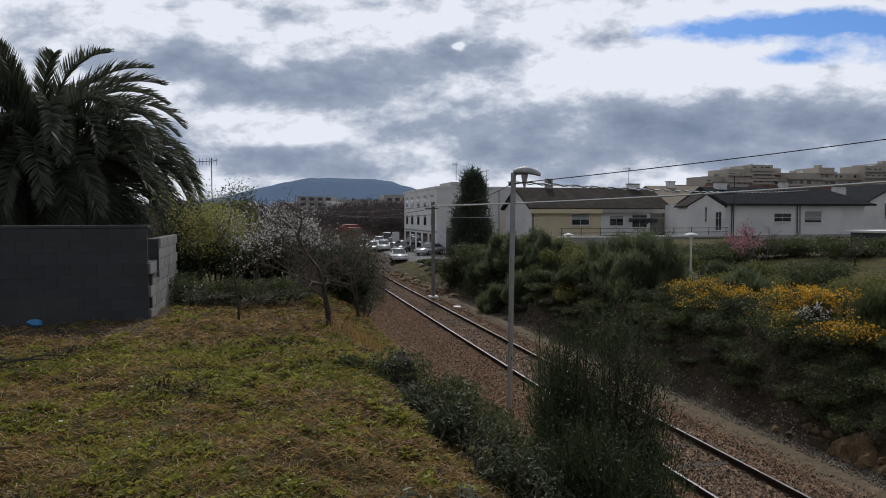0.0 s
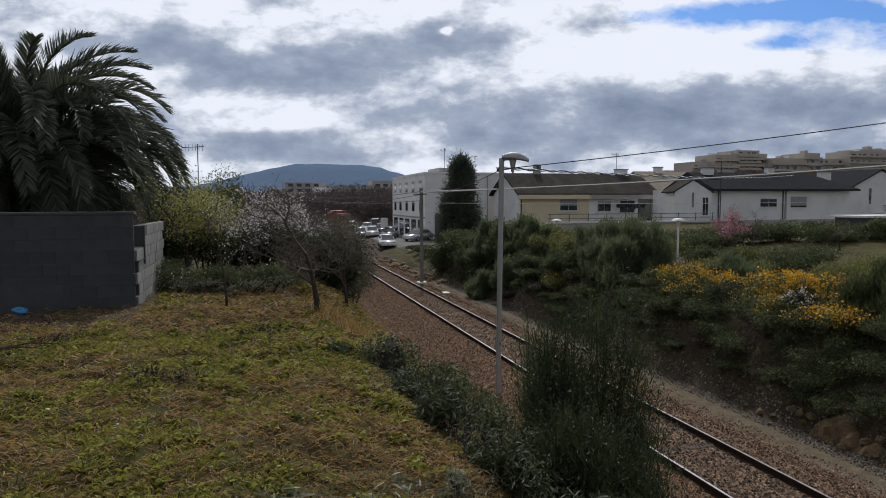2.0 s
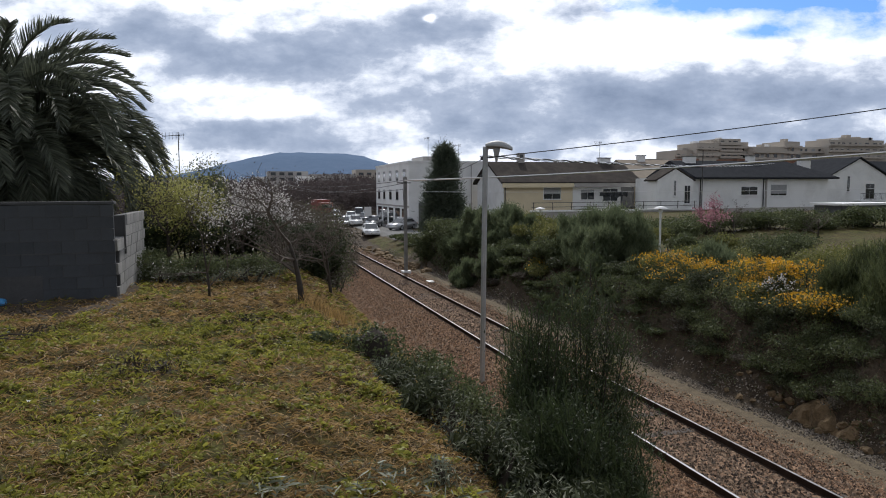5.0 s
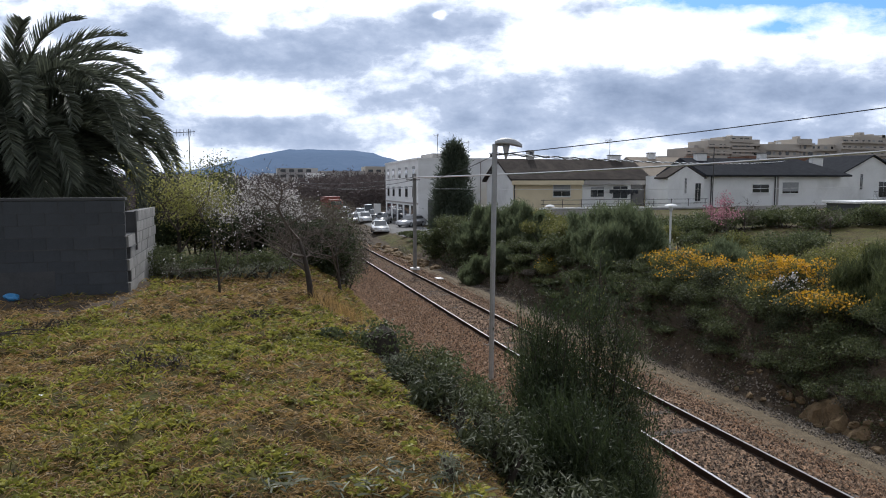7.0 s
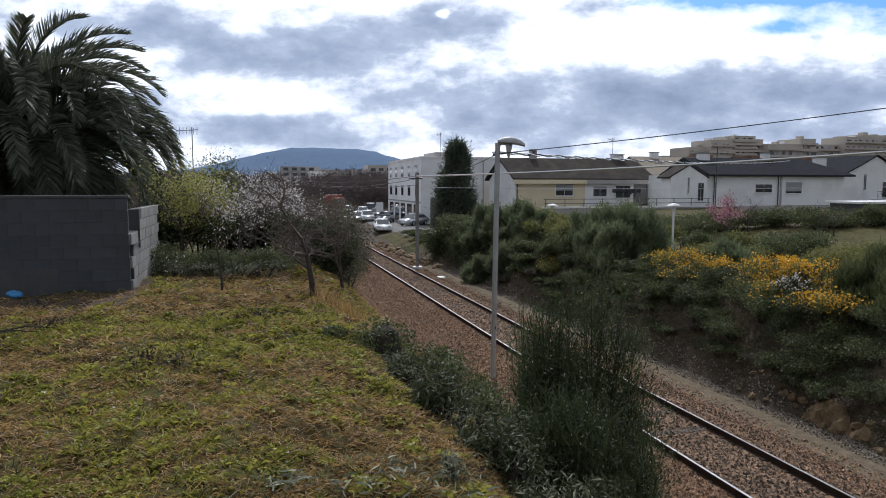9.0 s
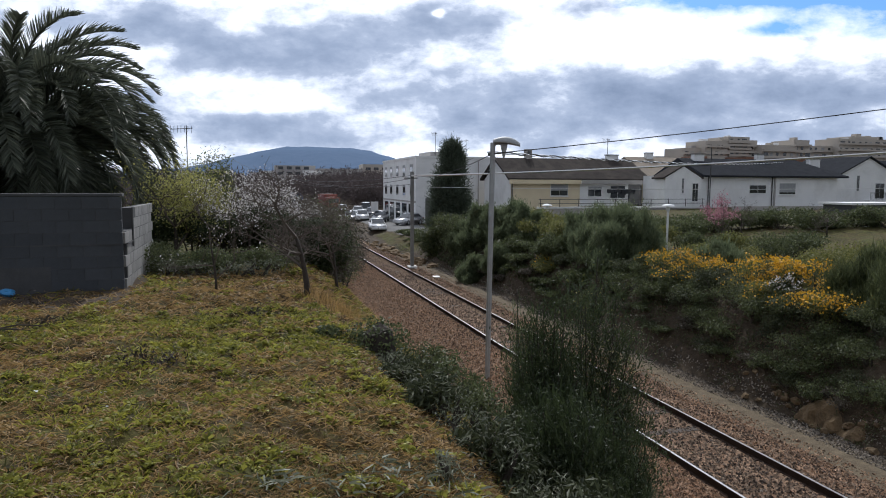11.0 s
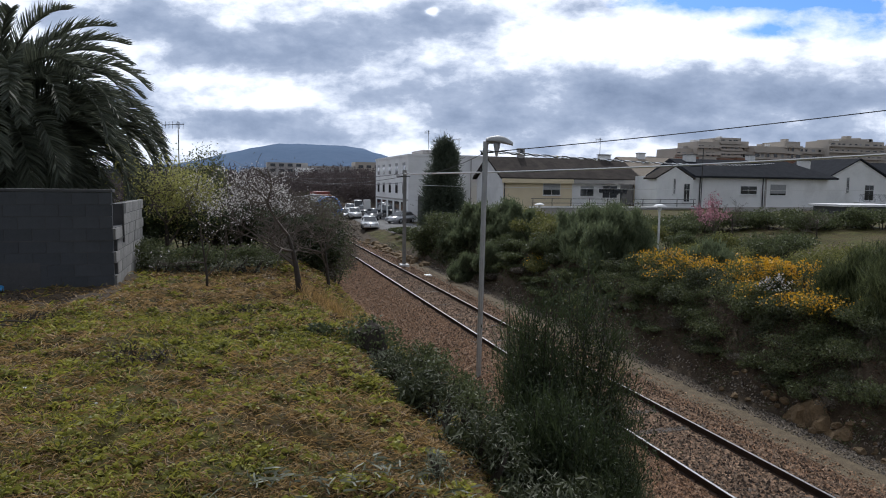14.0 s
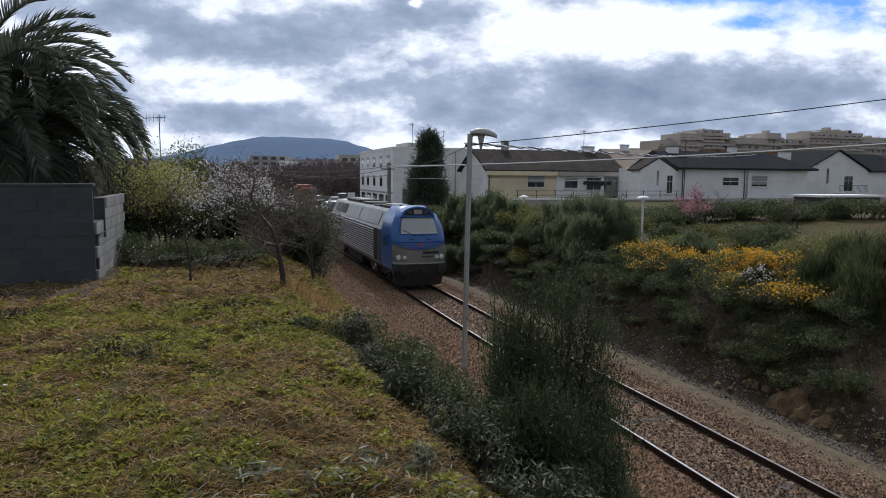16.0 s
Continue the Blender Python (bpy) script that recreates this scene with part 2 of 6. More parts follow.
GREYSTONES = material("oily_ballast_stone", (0.045, 0.031, 0.022), (0.27, 0.195, 0.135), 3.0, 0.85, island=0.9, bump=0.2)
PALESTONES = material("pale_gravel", (0.045, 0.038, 0.032), (0.29, 0.25, 0.205), 3.0, 0.9, island=1.1, bump=0.2)
ROCK = material("brown_rock", (0.052, 0.036, 0.019), (0.27, 0.185, 0.098), 2.2, 0.95, bump=0.9, fine=25)
BARK = material("bark", (0.022, 0.018, 0.014), (0.075, 0.06, 0.048), 9.0, 0.95, bump=0.6)
TWIG = material("grey_twigs", (0.055, 0.046, 0.038), (0.16, 0.13, 0.105), 9.0, 0.95)
WIRE = material("cable", (0.03, 0.03, 0.03), (0.07, 0.07, 0.07), 5.0, 0.6)
PALEWIRE = material("pale_cable", (0.72, 0.72, 0.72), (0.82, 0.82, 0.82), 5.0, 0.3, metal=0.8)
PLASTIC = material("blue_plastic", (0.02, 0.13, 0.30), (0.05, 0.25, 0.50), 8.0, 0.5)
PAPER = material("white_litter", (0.6, 0.6, 0.58), (0.8, 0.8, 0.78), 8.0, 0.7)
GRASS_G = leaf_material("green_grass", (0.024, 0.031, 0.004), (0.38, 0.365, 0.055), 0.5, patch=0.9)
GRASS_B = leaf_material("dry_grass", (0.036, 0.022, 0.008), (0.47, 0.31, 0.12), 0.4, patch=0.9)
THATCH = leaf_material("dead_litter", (0.035, 0.021, 0.014), (0.20, 0.118, 0.072), 0.15, patch=0.9)
BROOM = leaf_material("broom_green", (0.080, 0.105, 0.060), (0.18, 0.21, 0.112), 0.5, rough=0.8)
SCRUB = leaf_material("dark_scrub", (0.030, 0.043, 0.019), (0.135, 0.155, 0.064), 0.35)
BROWNSCRUB = leaf_material("brown_scrub", (0.042, 0.037, 0.029), (0.15, 0.128, 0.098), 0.3)
IVY = leaf_material("grey_green_leaves", (0.014, 0.020, 0.008), (0.085, 0.098, 0.044), 0.2, rough=0.6)
# broom green darkened to put the dense bushes' own shade into the colour
BROOMDARK = leaf_material("shade_darkened_broom", (0.013, 0.021, 0.009), (0.060, 0.079, 0.031), 0.4)
OLIVE = leaf_material("olive_leaves", (0.06, 0.07, 0.02), (0.24, 0.24, 0.075), 0.4)
SPRING = leaf_material("young_leaves", (0.16, 0.165, 0.04), (0.46, 0.45, 0.15), 0.45)
CONIFER = leaf_material("dark_conifer_needles", (0.040, 0.055, 0.040), (0.125, 0.150, 0.105), 0.3, rough=0.8)
CLOVER = leaf_material("broad_weed_leaves", (0.06, 0.075, 0.010), (0.40, 0.385, 0.075), 0.45, patch=1.3)
STRAW = leaf_material("bleached_straw", (0.22, 0.155, 0.08), (0.62, 0.48, 0.29), 0.3, patch=2.0)
# pale dead leaves, and sun glints on trailing leaves painted as pale colour
GLINT = leaf_material("glinting_and_pale_leaves", (0.045, 0.058, 0.030), (0.27, 0.28, 0.20), 0.25, rough=0.55)
GORSE = leaf_material("yellow_gorse_flowers", (0.42, 0.22, 0.010), (0.80, 0.48, 0.03), 0.3)
BLOSSOM = leaf_material("white_blossom", (0.42, 0.40, 0.38), (0.80, 0.77, 0.75), 0.3)
PINK = leaf_material("pink_blossom", (0.28, 0.09, 0.13), (0.62, 0.34, 0.40), 0.3)
PALMLEAF = leaf_material("palm_leaflets", (0.050, 0.060, 0.045), (0.15, 0.165, 0.115), 0.35, rough=0.6)
# brown twigs lightened towards purple, so that haze is part of the colour
FARTREES = leaf_material("hazy_far_woods", (0.070, 0.058, 0.058), (0.120, 0.098, 0.095), 0.2, rough=1.0, patch=0.1)
# haze of the long distance is mixed into the hill's bright blue
HILL = material("hazy_wooded_hill", (0.105, 0.155, 0.24), (0.14, 0.19, 0.28), 0.02, 1.0, spec=0.0, fine=0.12)


# ---- building helpers ----
rng = np.random.default_rng(7)


def part(name, bm, mat, parent=None, label="", smooth=False, kind=""):
    """Links a bmesh, or a (points, faces) pair, as one mesh object under a thing or part."""
    me = bpy.data.meshes.new(name)
    if isinstance(bm, tuple):
        me.from_pydata(bm[0], [], bm[1])
    else:
        bm.to_mesh(me)
        bm.free()
    if smooth:
        me.polygons.foreach_set("use_smooth", [True] * len(me.polygons))
    me.materials.append(mat)
    ob = new(name, me)
    ob.parent = parent
    return tagged(ob, label, kind=kind)


def thing(name, label, category, group="", at=None, kind=""):
    ob = new(name)
    ob.empty_display_size = 0.2
    if at is not None:
        ob.matrix_basis = at
    return tagged(ob, label, category, group, kind)


def block(x0, x1, y0, y1, z0, z1, bevel=0.0, bm=None):
    bm = bm or bmesh.new()
    made = bmesh.ops.create_cube(bm, size=1.0, matrix=Matrix.Translation(((x0 + x1) / 2, (y0 + y1) / 2, (z0 + z1) / 2)) @ Matrix.Diagonal((x1 - x0, y1 - y0, z1 - z0, 1)))
    if bevel:
        edges = {e for v in made["verts"] for e in v.link_edges}
        bmesh.ops.bevel(bm, geom=list(edges), offset=bevel, segments=2, affect="EDGES", profile=0.7)
    return bm


def prism(outline, axis, a, b):
    """An outline of (p, q) pairs pushed from a to b along 'x', 'y' or 'z'."""
    def at(p, q, r):
        return {"x": (r, p, q), "y": (p, r, q), "z": (p, q, r)}[axis]
    bm = bmesh.new()
    lo, hi = [bm.verts.new(at(p, q, a)) for p, q in outline], [bm.verts.new(at(p, q, b)) for p, q in outline]
    bm.faces.new(lo)
    bm.faces.new(hi)
    n = len(outline)
    for i in range(n):
        bm.faces.new((lo[i], lo[(i + 1) % n], hi[(i + 1) % n], hi[i]))
    bmesh.ops.recalc_face_normals(bm, faces=bm.faces)
    return bm


def tube(points, radii, sides=6, bm=None):
    """A tapered round bar along points."""
    bm = bm or bmesh.new()
    pts = [Vector(p) for p in points]
    if not hasattr(radii, "__len__"):
        radii = [radii] * len(pts)
    rings = []
    for i, p in enumerate(pts):
        d = (pts[min(i + 1, len(pts) - 1)] - pts[max(i - 1, 0)]).normalized()
        a = d.cross(Vector((0, 0, 1)) if abs(d.z) < 0.9 else Vector((1, 0, 0))).normalized()
        b = d.cross(a)
        rings.append([bm.verts.new(p + (a * math.cos(t) + b * math.sin(t)) * radii[i]) for t in [2 * math.pi * j / sides for j in range(sides)]])
    for r, s in zip(rings, rings[1:]):
        for j in range(sides):
            bm.faces.new((r[j], r[(j + 1) % sides], s[(j + 1) % sides], s[j]))
    bm.faces.new(rings[0][::-1])
    bm.faces.new(rings[-1])
    return bm


def lathe(profile, sides=20, bm=None, m=Matrix()):
    """A turned body: (radius, height) pairs round the z axis."""
    bm = bm or bmesh.new()
    rings = [[bm.verts.new(m @ Vector((r * math.cos(2 * math.pi * j / sides), r * math.sin(2 * math.pi * j / sides), z))) for j in range(sides)] for r, z in profile]
    for r, s in zip(rings, rings[1:]):
        for j in range(sides):
            bm.faces.new((r[j], r[(j + 1) % sides], s[(j + 1) % sides], s[j]))
    bm.faces.new(rings[0][::-1])
    bm.faces.new(rings[-1])
    return bm


def slivers(base, way, length, width, bend=0.3):
    """Many thin pointed blades: arrays of feet, directions, lengths and widths."""
    n = len(base)
    way = way / np.linalg.norm(way, axis=1, keepdims=True)
    side = np.cross(way, rng.normal(size=(n, 3)))
    side /= np.linalg.norm(side, axis=1, keepdims=True) + 1e-9
    L, w = np.reshape(length, (-1, 1)) * np.ones((n, 1)), np.reshape(width, (-1, 1)) * np.ones((n, 1))
    mid = base + way * L * 0.55
    tip = base + way * L + np.array([0, 0, -1.0]) * L * bend
    pts = np.stack([base - side * w * 0.4, base + side * w * 0.4, mid + side * w * 0.5, mid - side * w * 0.5, tip], 1).reshape(-1, 3)
    i = np.arange(n) * 5
    faces = [f for a in i.tolist() for f in ((a, a + 1, a + 2, a + 3), (a + 3, a + 2, a + 4))]
    return pts.tolist(), faces


def needles(base, way, length, width, bend=0.1):
    """Very many fine tapering strands, one thin triangle each."""
    n = len(base)
    way = way / np.linalg.norm(way, axis=1, keepdims=True)
    side = np.cross(way, rng.normal(size=(n, 3)))
    side /= np.linalg.norm(side, axis=1, keepdims=True) + 1e-9
    L, w = np.reshape(length, (-1, 1)) * np.ones((n, 1)), np.reshape(width, (-1, 1)) * np.ones((n, 1))
    tip = base + way * L + np.array([0, 0, -1.0]) * L * bend
    pts = np.stack([base - side * w * 0.5, base + side * w * 0.5, tip], 1).reshape(-1, 3)
    return pts.tolist(), np.arange(n * 3).reshape(-1, 3).tolist()


def leaflets(at, size, aspect=0.5, flat=0.0):
    """Many small folded leaves at given places."""
    n = len(at)
    d = rng.normal(size=(n, 3))
    d[:, 2] *= 1 - flat
    d /= np.linalg.norm(d, axis=1, keepdims=True) + 1e-9
    s = np.cross(d, rng.normal(size=(n, 3)))
    s /= np.linalg.norm(s, axis=1, keepdims=True) + 1e-9
    z = np.cross(d, s)
    L = (np.reshape(size, (-1, 1)) * rng.uniform(0.6, 1.3, (n, 1)))
    W = L * aspect
    pts = np.stack([at - d * L / 2, at + s * W / 2 + z * W * 0.15, at + d * L / 2, at - s * W / 2 + z * W * 0.15], 1).reshape(-1, 3)
    i = np.arange(n) * 4
    faces = [f for a in i.tolist() for f in ((a, a + 1, a + 2), (a, a + 2, a + 3))]
    return pts.tolist(), faces


def rubble(at, size, flat=0.7):
    """Many angular stones half bedded in the ground, each an uneven lump on an open foot."""
    n = len(at)
    ax = np.array([[1, 0, -0.5], [0, 1, -0.5], [-1, 0, -0.5], [0, -1, -0.5], [0, 0, 0.9]], float)
    a = rng.uniform(0, 2 * np.pi, n)
    v = ax[None] * rng.uniform(0.55, 1.25, (n, 5, 1)) * np.array([1, flat, flat])
    v += rng.normal(size=(n, 5, 3)) * np.array([0.2, 0.2, 0.12])
    c, s = np.cos(a)[:, None], np.sin(a)[:, None]
    v = np.stack([v[..., 0] * c - v[..., 1] * s, v[..., 0] * s + v[..., 1] * c, v[..., 2] + v[..., 0] * rng.normal(size=(n, 1)) * 0.3], -1)
    v = v * np.reshape(size, (-1, 1, 1)) + at[:, None]
    faces = [(k + p, k + q, k + 4) for k in (np.arange(n) * 5).tolist() for p, q in ((0, 1), (1, 2), (2, 3), (3, 0))]
    return v.reshape(-1, 3).tolist(), faces


def fuzz(x, y, s, seed=0):
    """Smooth noise from -1 to 1 on arrays."""
    x, y = np.asarray(x, float) / s + seed * 17.31, np.asarray(y, float) / s - seed * 9.77
    ix, iy = np.floor(x), np.floor(y)
    fx, fy = x - ix, y - iy
    fx, fy = fx * fx * (3 - 2 * fx), fy * fy * (3 - 2 * fy)

    def h(a, b):
        v = np.sin(a * 127.1 + b * 311.7 + seed * 74.7) * 43758.5453
        return (v - np.floor(v)) * 2 - 1
    return (h(ix, iy) * (1 - fx) + h(ix + 1, iy) * fx) * (1 - fy) + (h(ix, iy + 1) * (1 - fx) + h(ix + 1, iy + 1) * fx) * fy


def ease(v, a, b):
    t = np.clip((np.asarray(v, float) - a) / (b - a), 0, 1)
    return t * t * (3 - 2 * t)


# ---- the lie of the land ----
TRACK = 9.22  # middle of the track; the rails run along y, their heads at z = 0


def land(x, y):
    """Height of the ground."""
    x, y = np.asarray(x, float), np.asarray(y, float)
    far = ease(y, 75, 120)
    left = 3.65 - 2.9 * ease(y, 26, 62) + 0.05 * fuzz(x, y, 1.7, 1) + 0.05 * fuzz(x, y, 0.55, 2) + 0.05 * fuzz(x, y, 0.24, 12) - 0.10 * ease(x, 0.3, 1.4)
    edge = 1.25 + 0.25 * fuzz(x * 0, y, 2.1, 3)
    foot = 5.75 + 0.3 * fuzz(x * 0, y, 3.0, 4)
    bed = -0.62 + 0.47 * ease(x, 6.2, 7.7) - 0.16 * ease(x, 10.8, 11.5) + 0.012 * fuzz(x, y, 0.3, 5)
    t = np.clip((x - edge) / (foot - edge), 0, 1)
    z = left * (1 - ease(t, 0, 1) * 0.5 - t * 0.5) + bed * (ease(t, 0, 1) * 0.5 + t * 0.5) + 0.12 * fuzz(x, y, 0.8, 6) * 4 * t * (1 - t)
    town = ease(y, 46, 62) * (1 - ease(x, 25, 31))
    plateau = (1.95 + 1.25 * ease(x, 22, 40)) * (1 - town) + 0.75 * town + 0.08 * fuzz(x, y, 2.2, 7)
    toe = 13.15 + 0.35 * fuzz(x * 0, y, 2.4, 8) - 1.3 * ease(y, 50, 66)
    crest = toe + 1.7 + 0.5 * fuzz(x * 0, y, 1.9, 9) + 1.5 * ease(y, 30, 50)
    s = np.clip((x - toe) / (crest - toe), 0, 1)
    s = s ** 0.8 + 0.10 * fuzz(x, y, 0.55, 10) * 4 * s * (1 - s)
    z = np.where(x > toe, bed * (1 - s) + plateau * s, z)
    return z * (1 - far) + (0.75 - 1.0 * np.exp(-((x - TRACK) / 3.0) ** 2)) * far


def build_ground():
    xs = np.concatenate([-np.geomspace(4000, 8.4, 18), np.arange(-8, 1, 0.085), np.arange(1, 17, 0.13), np.arange(17, 70, 1.1), np.geomspace(72, 4000, 14)])
    ys = np.concatenate([-np.geomspace(3000, 6, 10), np.arange(-4, 2, 0.3), np.arange(2, 16, 0.10), np.arange(16, 30, 0.2), np.arange(30, 80, 0.55), np.geomspace(82, 4500, 22)])
    X, Y = np.meshgrid(xs, ys)
    Z = land(X, Y)
    n, m = X.shape
    pts = np.stack([X, Y, Z], -1).reshape(-1, 3)
    i = (np.arange(n - 1)[:, None] * m + np.arange(m - 1)[None]).reshape(-1)
    faces = np.stack([i, i + 1, i + m + 1, i + m], 1).tolist()
    ob = part("ground", (pts.tolist(), faces), GROUND, label="ground with mown grass, scrubby bank and railway ballast", smooth=True, kind="structure")
    x, y = pts[:, 0], pts[:, 1]
    zones = {
        # grass gives way to bare soil by the wall, deepening its faint shadow
        "grass": np.clip((1 - ease(x, 4.0, 5.5)) + ease(x, 16.5, 19) + ease(x, 12.4, 13.2) * (1 - ease(x, 14.2, 15.0)) * ease(y, 50, 58), 0, 1) * (1 - ease(y, 62, 78)) * (1 - (1 - ease(x, -2.0, -1.6)) * ease(y, 10.4, 10.9) * (1 - ease(y, 16, 17))),
        "ballast": ease(x, 4.9, 5.7) * (1 - ease(x, 11.4, 11.9)),
        "path": 1.1 * ease(x, 11.5, 11.9) * (1 - ease(x, 12.5, 12.9)) * (1 - ease(y, 46, 60)),
        "road": ease(x, 14.2, 15.2) * (1 - ease(x, 19.0, 19.6)) * ease(y, 62, 66) * (1 - ease(y, 200, 240)),
    }
    for name, w in zones.items():
        ob.data.attributes.new(name, "FLOAT", "POINT").data.foreach_set("value", w.astype(np.float32))
    return ob


ground = build_ground()


# ---- railway ----
def build_track():
    track = thing("railway_track", "single railway track with worn steel rails on reddish ballast", "railway track")
    head = [(-0.036, 0.0), (0.036, 0.0), (0.036, -0.035), (0.010, -0.050), (0.010, -0.135), (0.065, -0.150), (0.065, -0.162), (-0.065, -0.162), (-0.065, -0.150), (-0.010, -0.135), (-0.010, -0.050), (-0.036, -0.035)]
    for side in (-0.87, 0.87):
        r = part("rail", prism([(TRACK + side + p, q - 0.003) for p, q in head], "y", -6, 400), RAIL, track, "rusty steel rail with a polished running face")
        part("running_face", block(TRACK + side - 0.026, TRACK + side + 0.024, -6, 400, -0.004, 0.001), RAILTOP, r, "polished steel strip")
    me = bpy.data.meshes.new("sleeper")
    b = block(-1.3, 1.3, -0.125, 0.125, -0.30, -0.155, 0.015)
    b.to_mesh(me)
    b.free()
    me.materials.append(SLEEPER)
    fast = bpy.data.meshes.new("rail_clip")
    b = block(-0.11, 0.11, -0.06, 0.06, -0.16, -0.135, 0.008)
    b.to_mesh(fast)
    b.free()
    fast.materials.append(RAIL)
    y, i = 3.0, 0
    while y < 78:
        o = new("sleeper", me)
        o.parent = track
        o.matrix_basis = pose(TRACK + random.uniform(-0.02, 0.02), y, random.uniform(-0.015, 0.01), 0, 0, random.uniform(-0.6, 0.6))
        if y < 32:
            for side in (-0.87, 0.87):
                c = new("rail_clip", fast)
                c.parent = track
                c.matrix_basis = pose(TRACK + side, y, 0)
        y += 0.62
    return track


def build_ballast():
    def scatter(n, x0, x1, y0, y1, size, mat, label, lift=0.0):
        y = y0 + (y1 - y0) * rng.uniform(0, 1, n) ** 1.8
        x = rng.uniform(x0, x1, n)
        keep = (np.abs(np.abs(x - TRACK) - 0.87) > 0.09)
        x, y = x[keep], y[keep]
        s = size * rng.uniform(0.5, 1.4, len(x))
        z = land(x, y) + lift * rng.uniform(0, 1, len(x))
        ob = part("ballast", rubble(np.stack([x, y, z], 1), s), mat, label=label)
        tagged(ob, category="gravel", kind="stuff")
    scatter(70000, 5.6, 8.3, 6, 62, 0.036, STONES, "reddish brown crushed stone ballast", 0.02)
    scatter(26000, 8.3, 10.15, 6, 62, 0.036, GREYSTONES, "greyish oil-stained ballast between the rails", 0.02)
    scatter(12000, 10.1, 11.6, 6, 62, 0.036, GREYSTONES, "brown oil-stained ballast beside the rail", 0.02)
    scatter(12000, 10.1, 11.6, 6, 62, 0.036, STONES, "reddish brown crushed stone ballast beside the rails", 0.02)
    scatter(20000, 12.45, 13.3, 7, 60, 0.034, PALESTONES, "pale loose gravel along the track path")
    scatter(9000, 11.2, 12.1, 7, 60, 0.036, STONES, "reddish brown crushed stone beside the path")
    scatter(1500, 12.5, 13.5, 7, 45, 0.055, PALESTONES, "pale broken stones at the foot of the bank")


# ---- plants ----
def twigs(root, height, spread, levels, count, radius, lean=(0, 0, 1), seed=0, gravity=0.0):
    """A bare branching skeleton: a list of (points, radii), and the ends of its twigs."""
    r = random.Random(seed)
    bars, ends = [], []

    def grow(p, d, length, rad, level):
        pts, q, v = [p.copy()], p.copy(), d.copy()
        n = 4
        bend = 0.05 if level == levels else 0.16
        for i in range(n):
            v = (v + Vector((r.gauss(0, bend), r.gauss(0, bend), r.gauss(0.03, 0.12) - gravity))).normalized()
            q = q + v * length / n
            pts.append(q.copy())
        bars.append((pts, [rad * (1 - 0.14 * i) for i in range(n + 1)]))
        if level == 0:
            ends.append(q.copy())
            ends.append(pts[2].copy())
            return
        for i in range(count):
            k = r.uniform(0.35, 1.0)
            start = pts[0].lerp(pts[-1], k) if k < 0.9 else pts[-1]
            base = pts[min(n, max(1, round(k * n)))]
            a = Vector((r.gauss(0, 1), r.gauss(0, 1), r.gauss(0.25, 0.6))).normalized()
            grow(base.copy(), (v * (1 - spread) + a * spread).normalized(), length * r.uniform(0.5, 0.8), rad * 0.52, level - 1)
    grow(Vector(root), Vector(lean).normalized(), height * 0.42, radius, levels)
    return bars, ends


def bars_mesh(bars, sides=4):
    bm = bmesh.new()
    for pts, radii in bars:
        tube(pts, radii, sides, bm)
    return bm


def bare_tree(x, y, height, seed, leaf=None, leafsize=0.05, perend=6, label="", radius=0.05, spread=0.62, levels=4, count=4, name="tree", category="tree", z=None, cloud=0.22, lean=(0, 0, 1)):
    z0 = float(land(x, y)) - 0.05 if z is None else z
    t = thing(name, label, category, at=pose(x, y, z0))
    bars, ends = twigs((0, 0, 0), height, spread, levels, count, radius, seed=seed, lean=lean)
    part("trunk", bars_mesh(bars[:1], 7), BARK, t, smooth=True)
    part("branchwork", bars_mesh(bars[1:], 4), TWIG, t, "thin greyish bare branches", kind="stuff")
    if leaf:
        e = np.repeat(np.array([list(p) for p in ends]), perend, 0)
        e = e + rng.normal(size=e.shape) * cloud
        part("crown", leaflets(e, leafsize), leaf, t)
    return t


def shrub(x, y, w, h, mat, label, n=2500, leaf=0.05, aspect=0.45, flowers=None, nflowers=0, depth=None, seed=0, z=None, name="shrub", lumps=7, category="shrub", inner=True, flsize=0.03):
    """A leafy bush of several uneven clumps round short stems."""
    z0 = float(land(x, y)) - 0.05 if z is None else z
    t = thing(name, label, category, at=pose(x, y, z0))
    g = np.random.default_rng(seed + 100)
    depth = depth or w
    cs = np.stack([g.uniform(-0.36, 0.36, lumps) * w, g.uniform(-0.36, 0.36, lumps) * depth, g.uniform(0.25, 0.72, lumps) * h], 1)
    rs = g.uniform(0.2, 0.36, lumps)[:, None] * np.array([w, depth, h * 0.9])
    k = g.integers(0, lumps, n)
    d = g.normal(size=(n, 3))
    d /= np.linalg.norm(d, axis=1, keepdims=True)
    at = cs[k] + d * rs[k] * (g.uniform(0, 1, (n, 1)) ** 0.4) * g.uniform(0.7, 1.15, (n, 1))
    at = at[at[:, 2] > 0.0]
    part("foliage", leaflets(at, max(leaf, 0.0034 * math.hypot(x, y)), aspect), mat, t)
    bm = bmesh.new()
    for c in cs:
        tube([(c[0] * 0.3, c[1] * 0.3, 0), (c[0] * 0.7, c[1] * 0.7, c[2] * 0.6), tuple(c)], [0.03, 0.02, 0.008], 4, bm)
    part("stemwork", bm, BARK, t, kind="stuff")
    if nflowers:
        k = g.integers(0, lumps, nflowers)
        spray = g.normal(size=(lumps * 5, 3))
        spray /= np.linalg.norm(spray, axis=1, keepdims=True)
        spray[:, 2] = np.abs(spray[:, 2])
        s = spray[g.integers(0, lumps * 5, nflowers)] + g.normal(size=(nflowers, 3)) * 0.13
        fl = cs[k] + s * rs[k] * g.uniform(0.8, 1.25, (nflowers, 1))
        part("blossom", leaflets(fl, flsize, 0.8), flowers, t, "small flowers", kind="stuff")
    return t


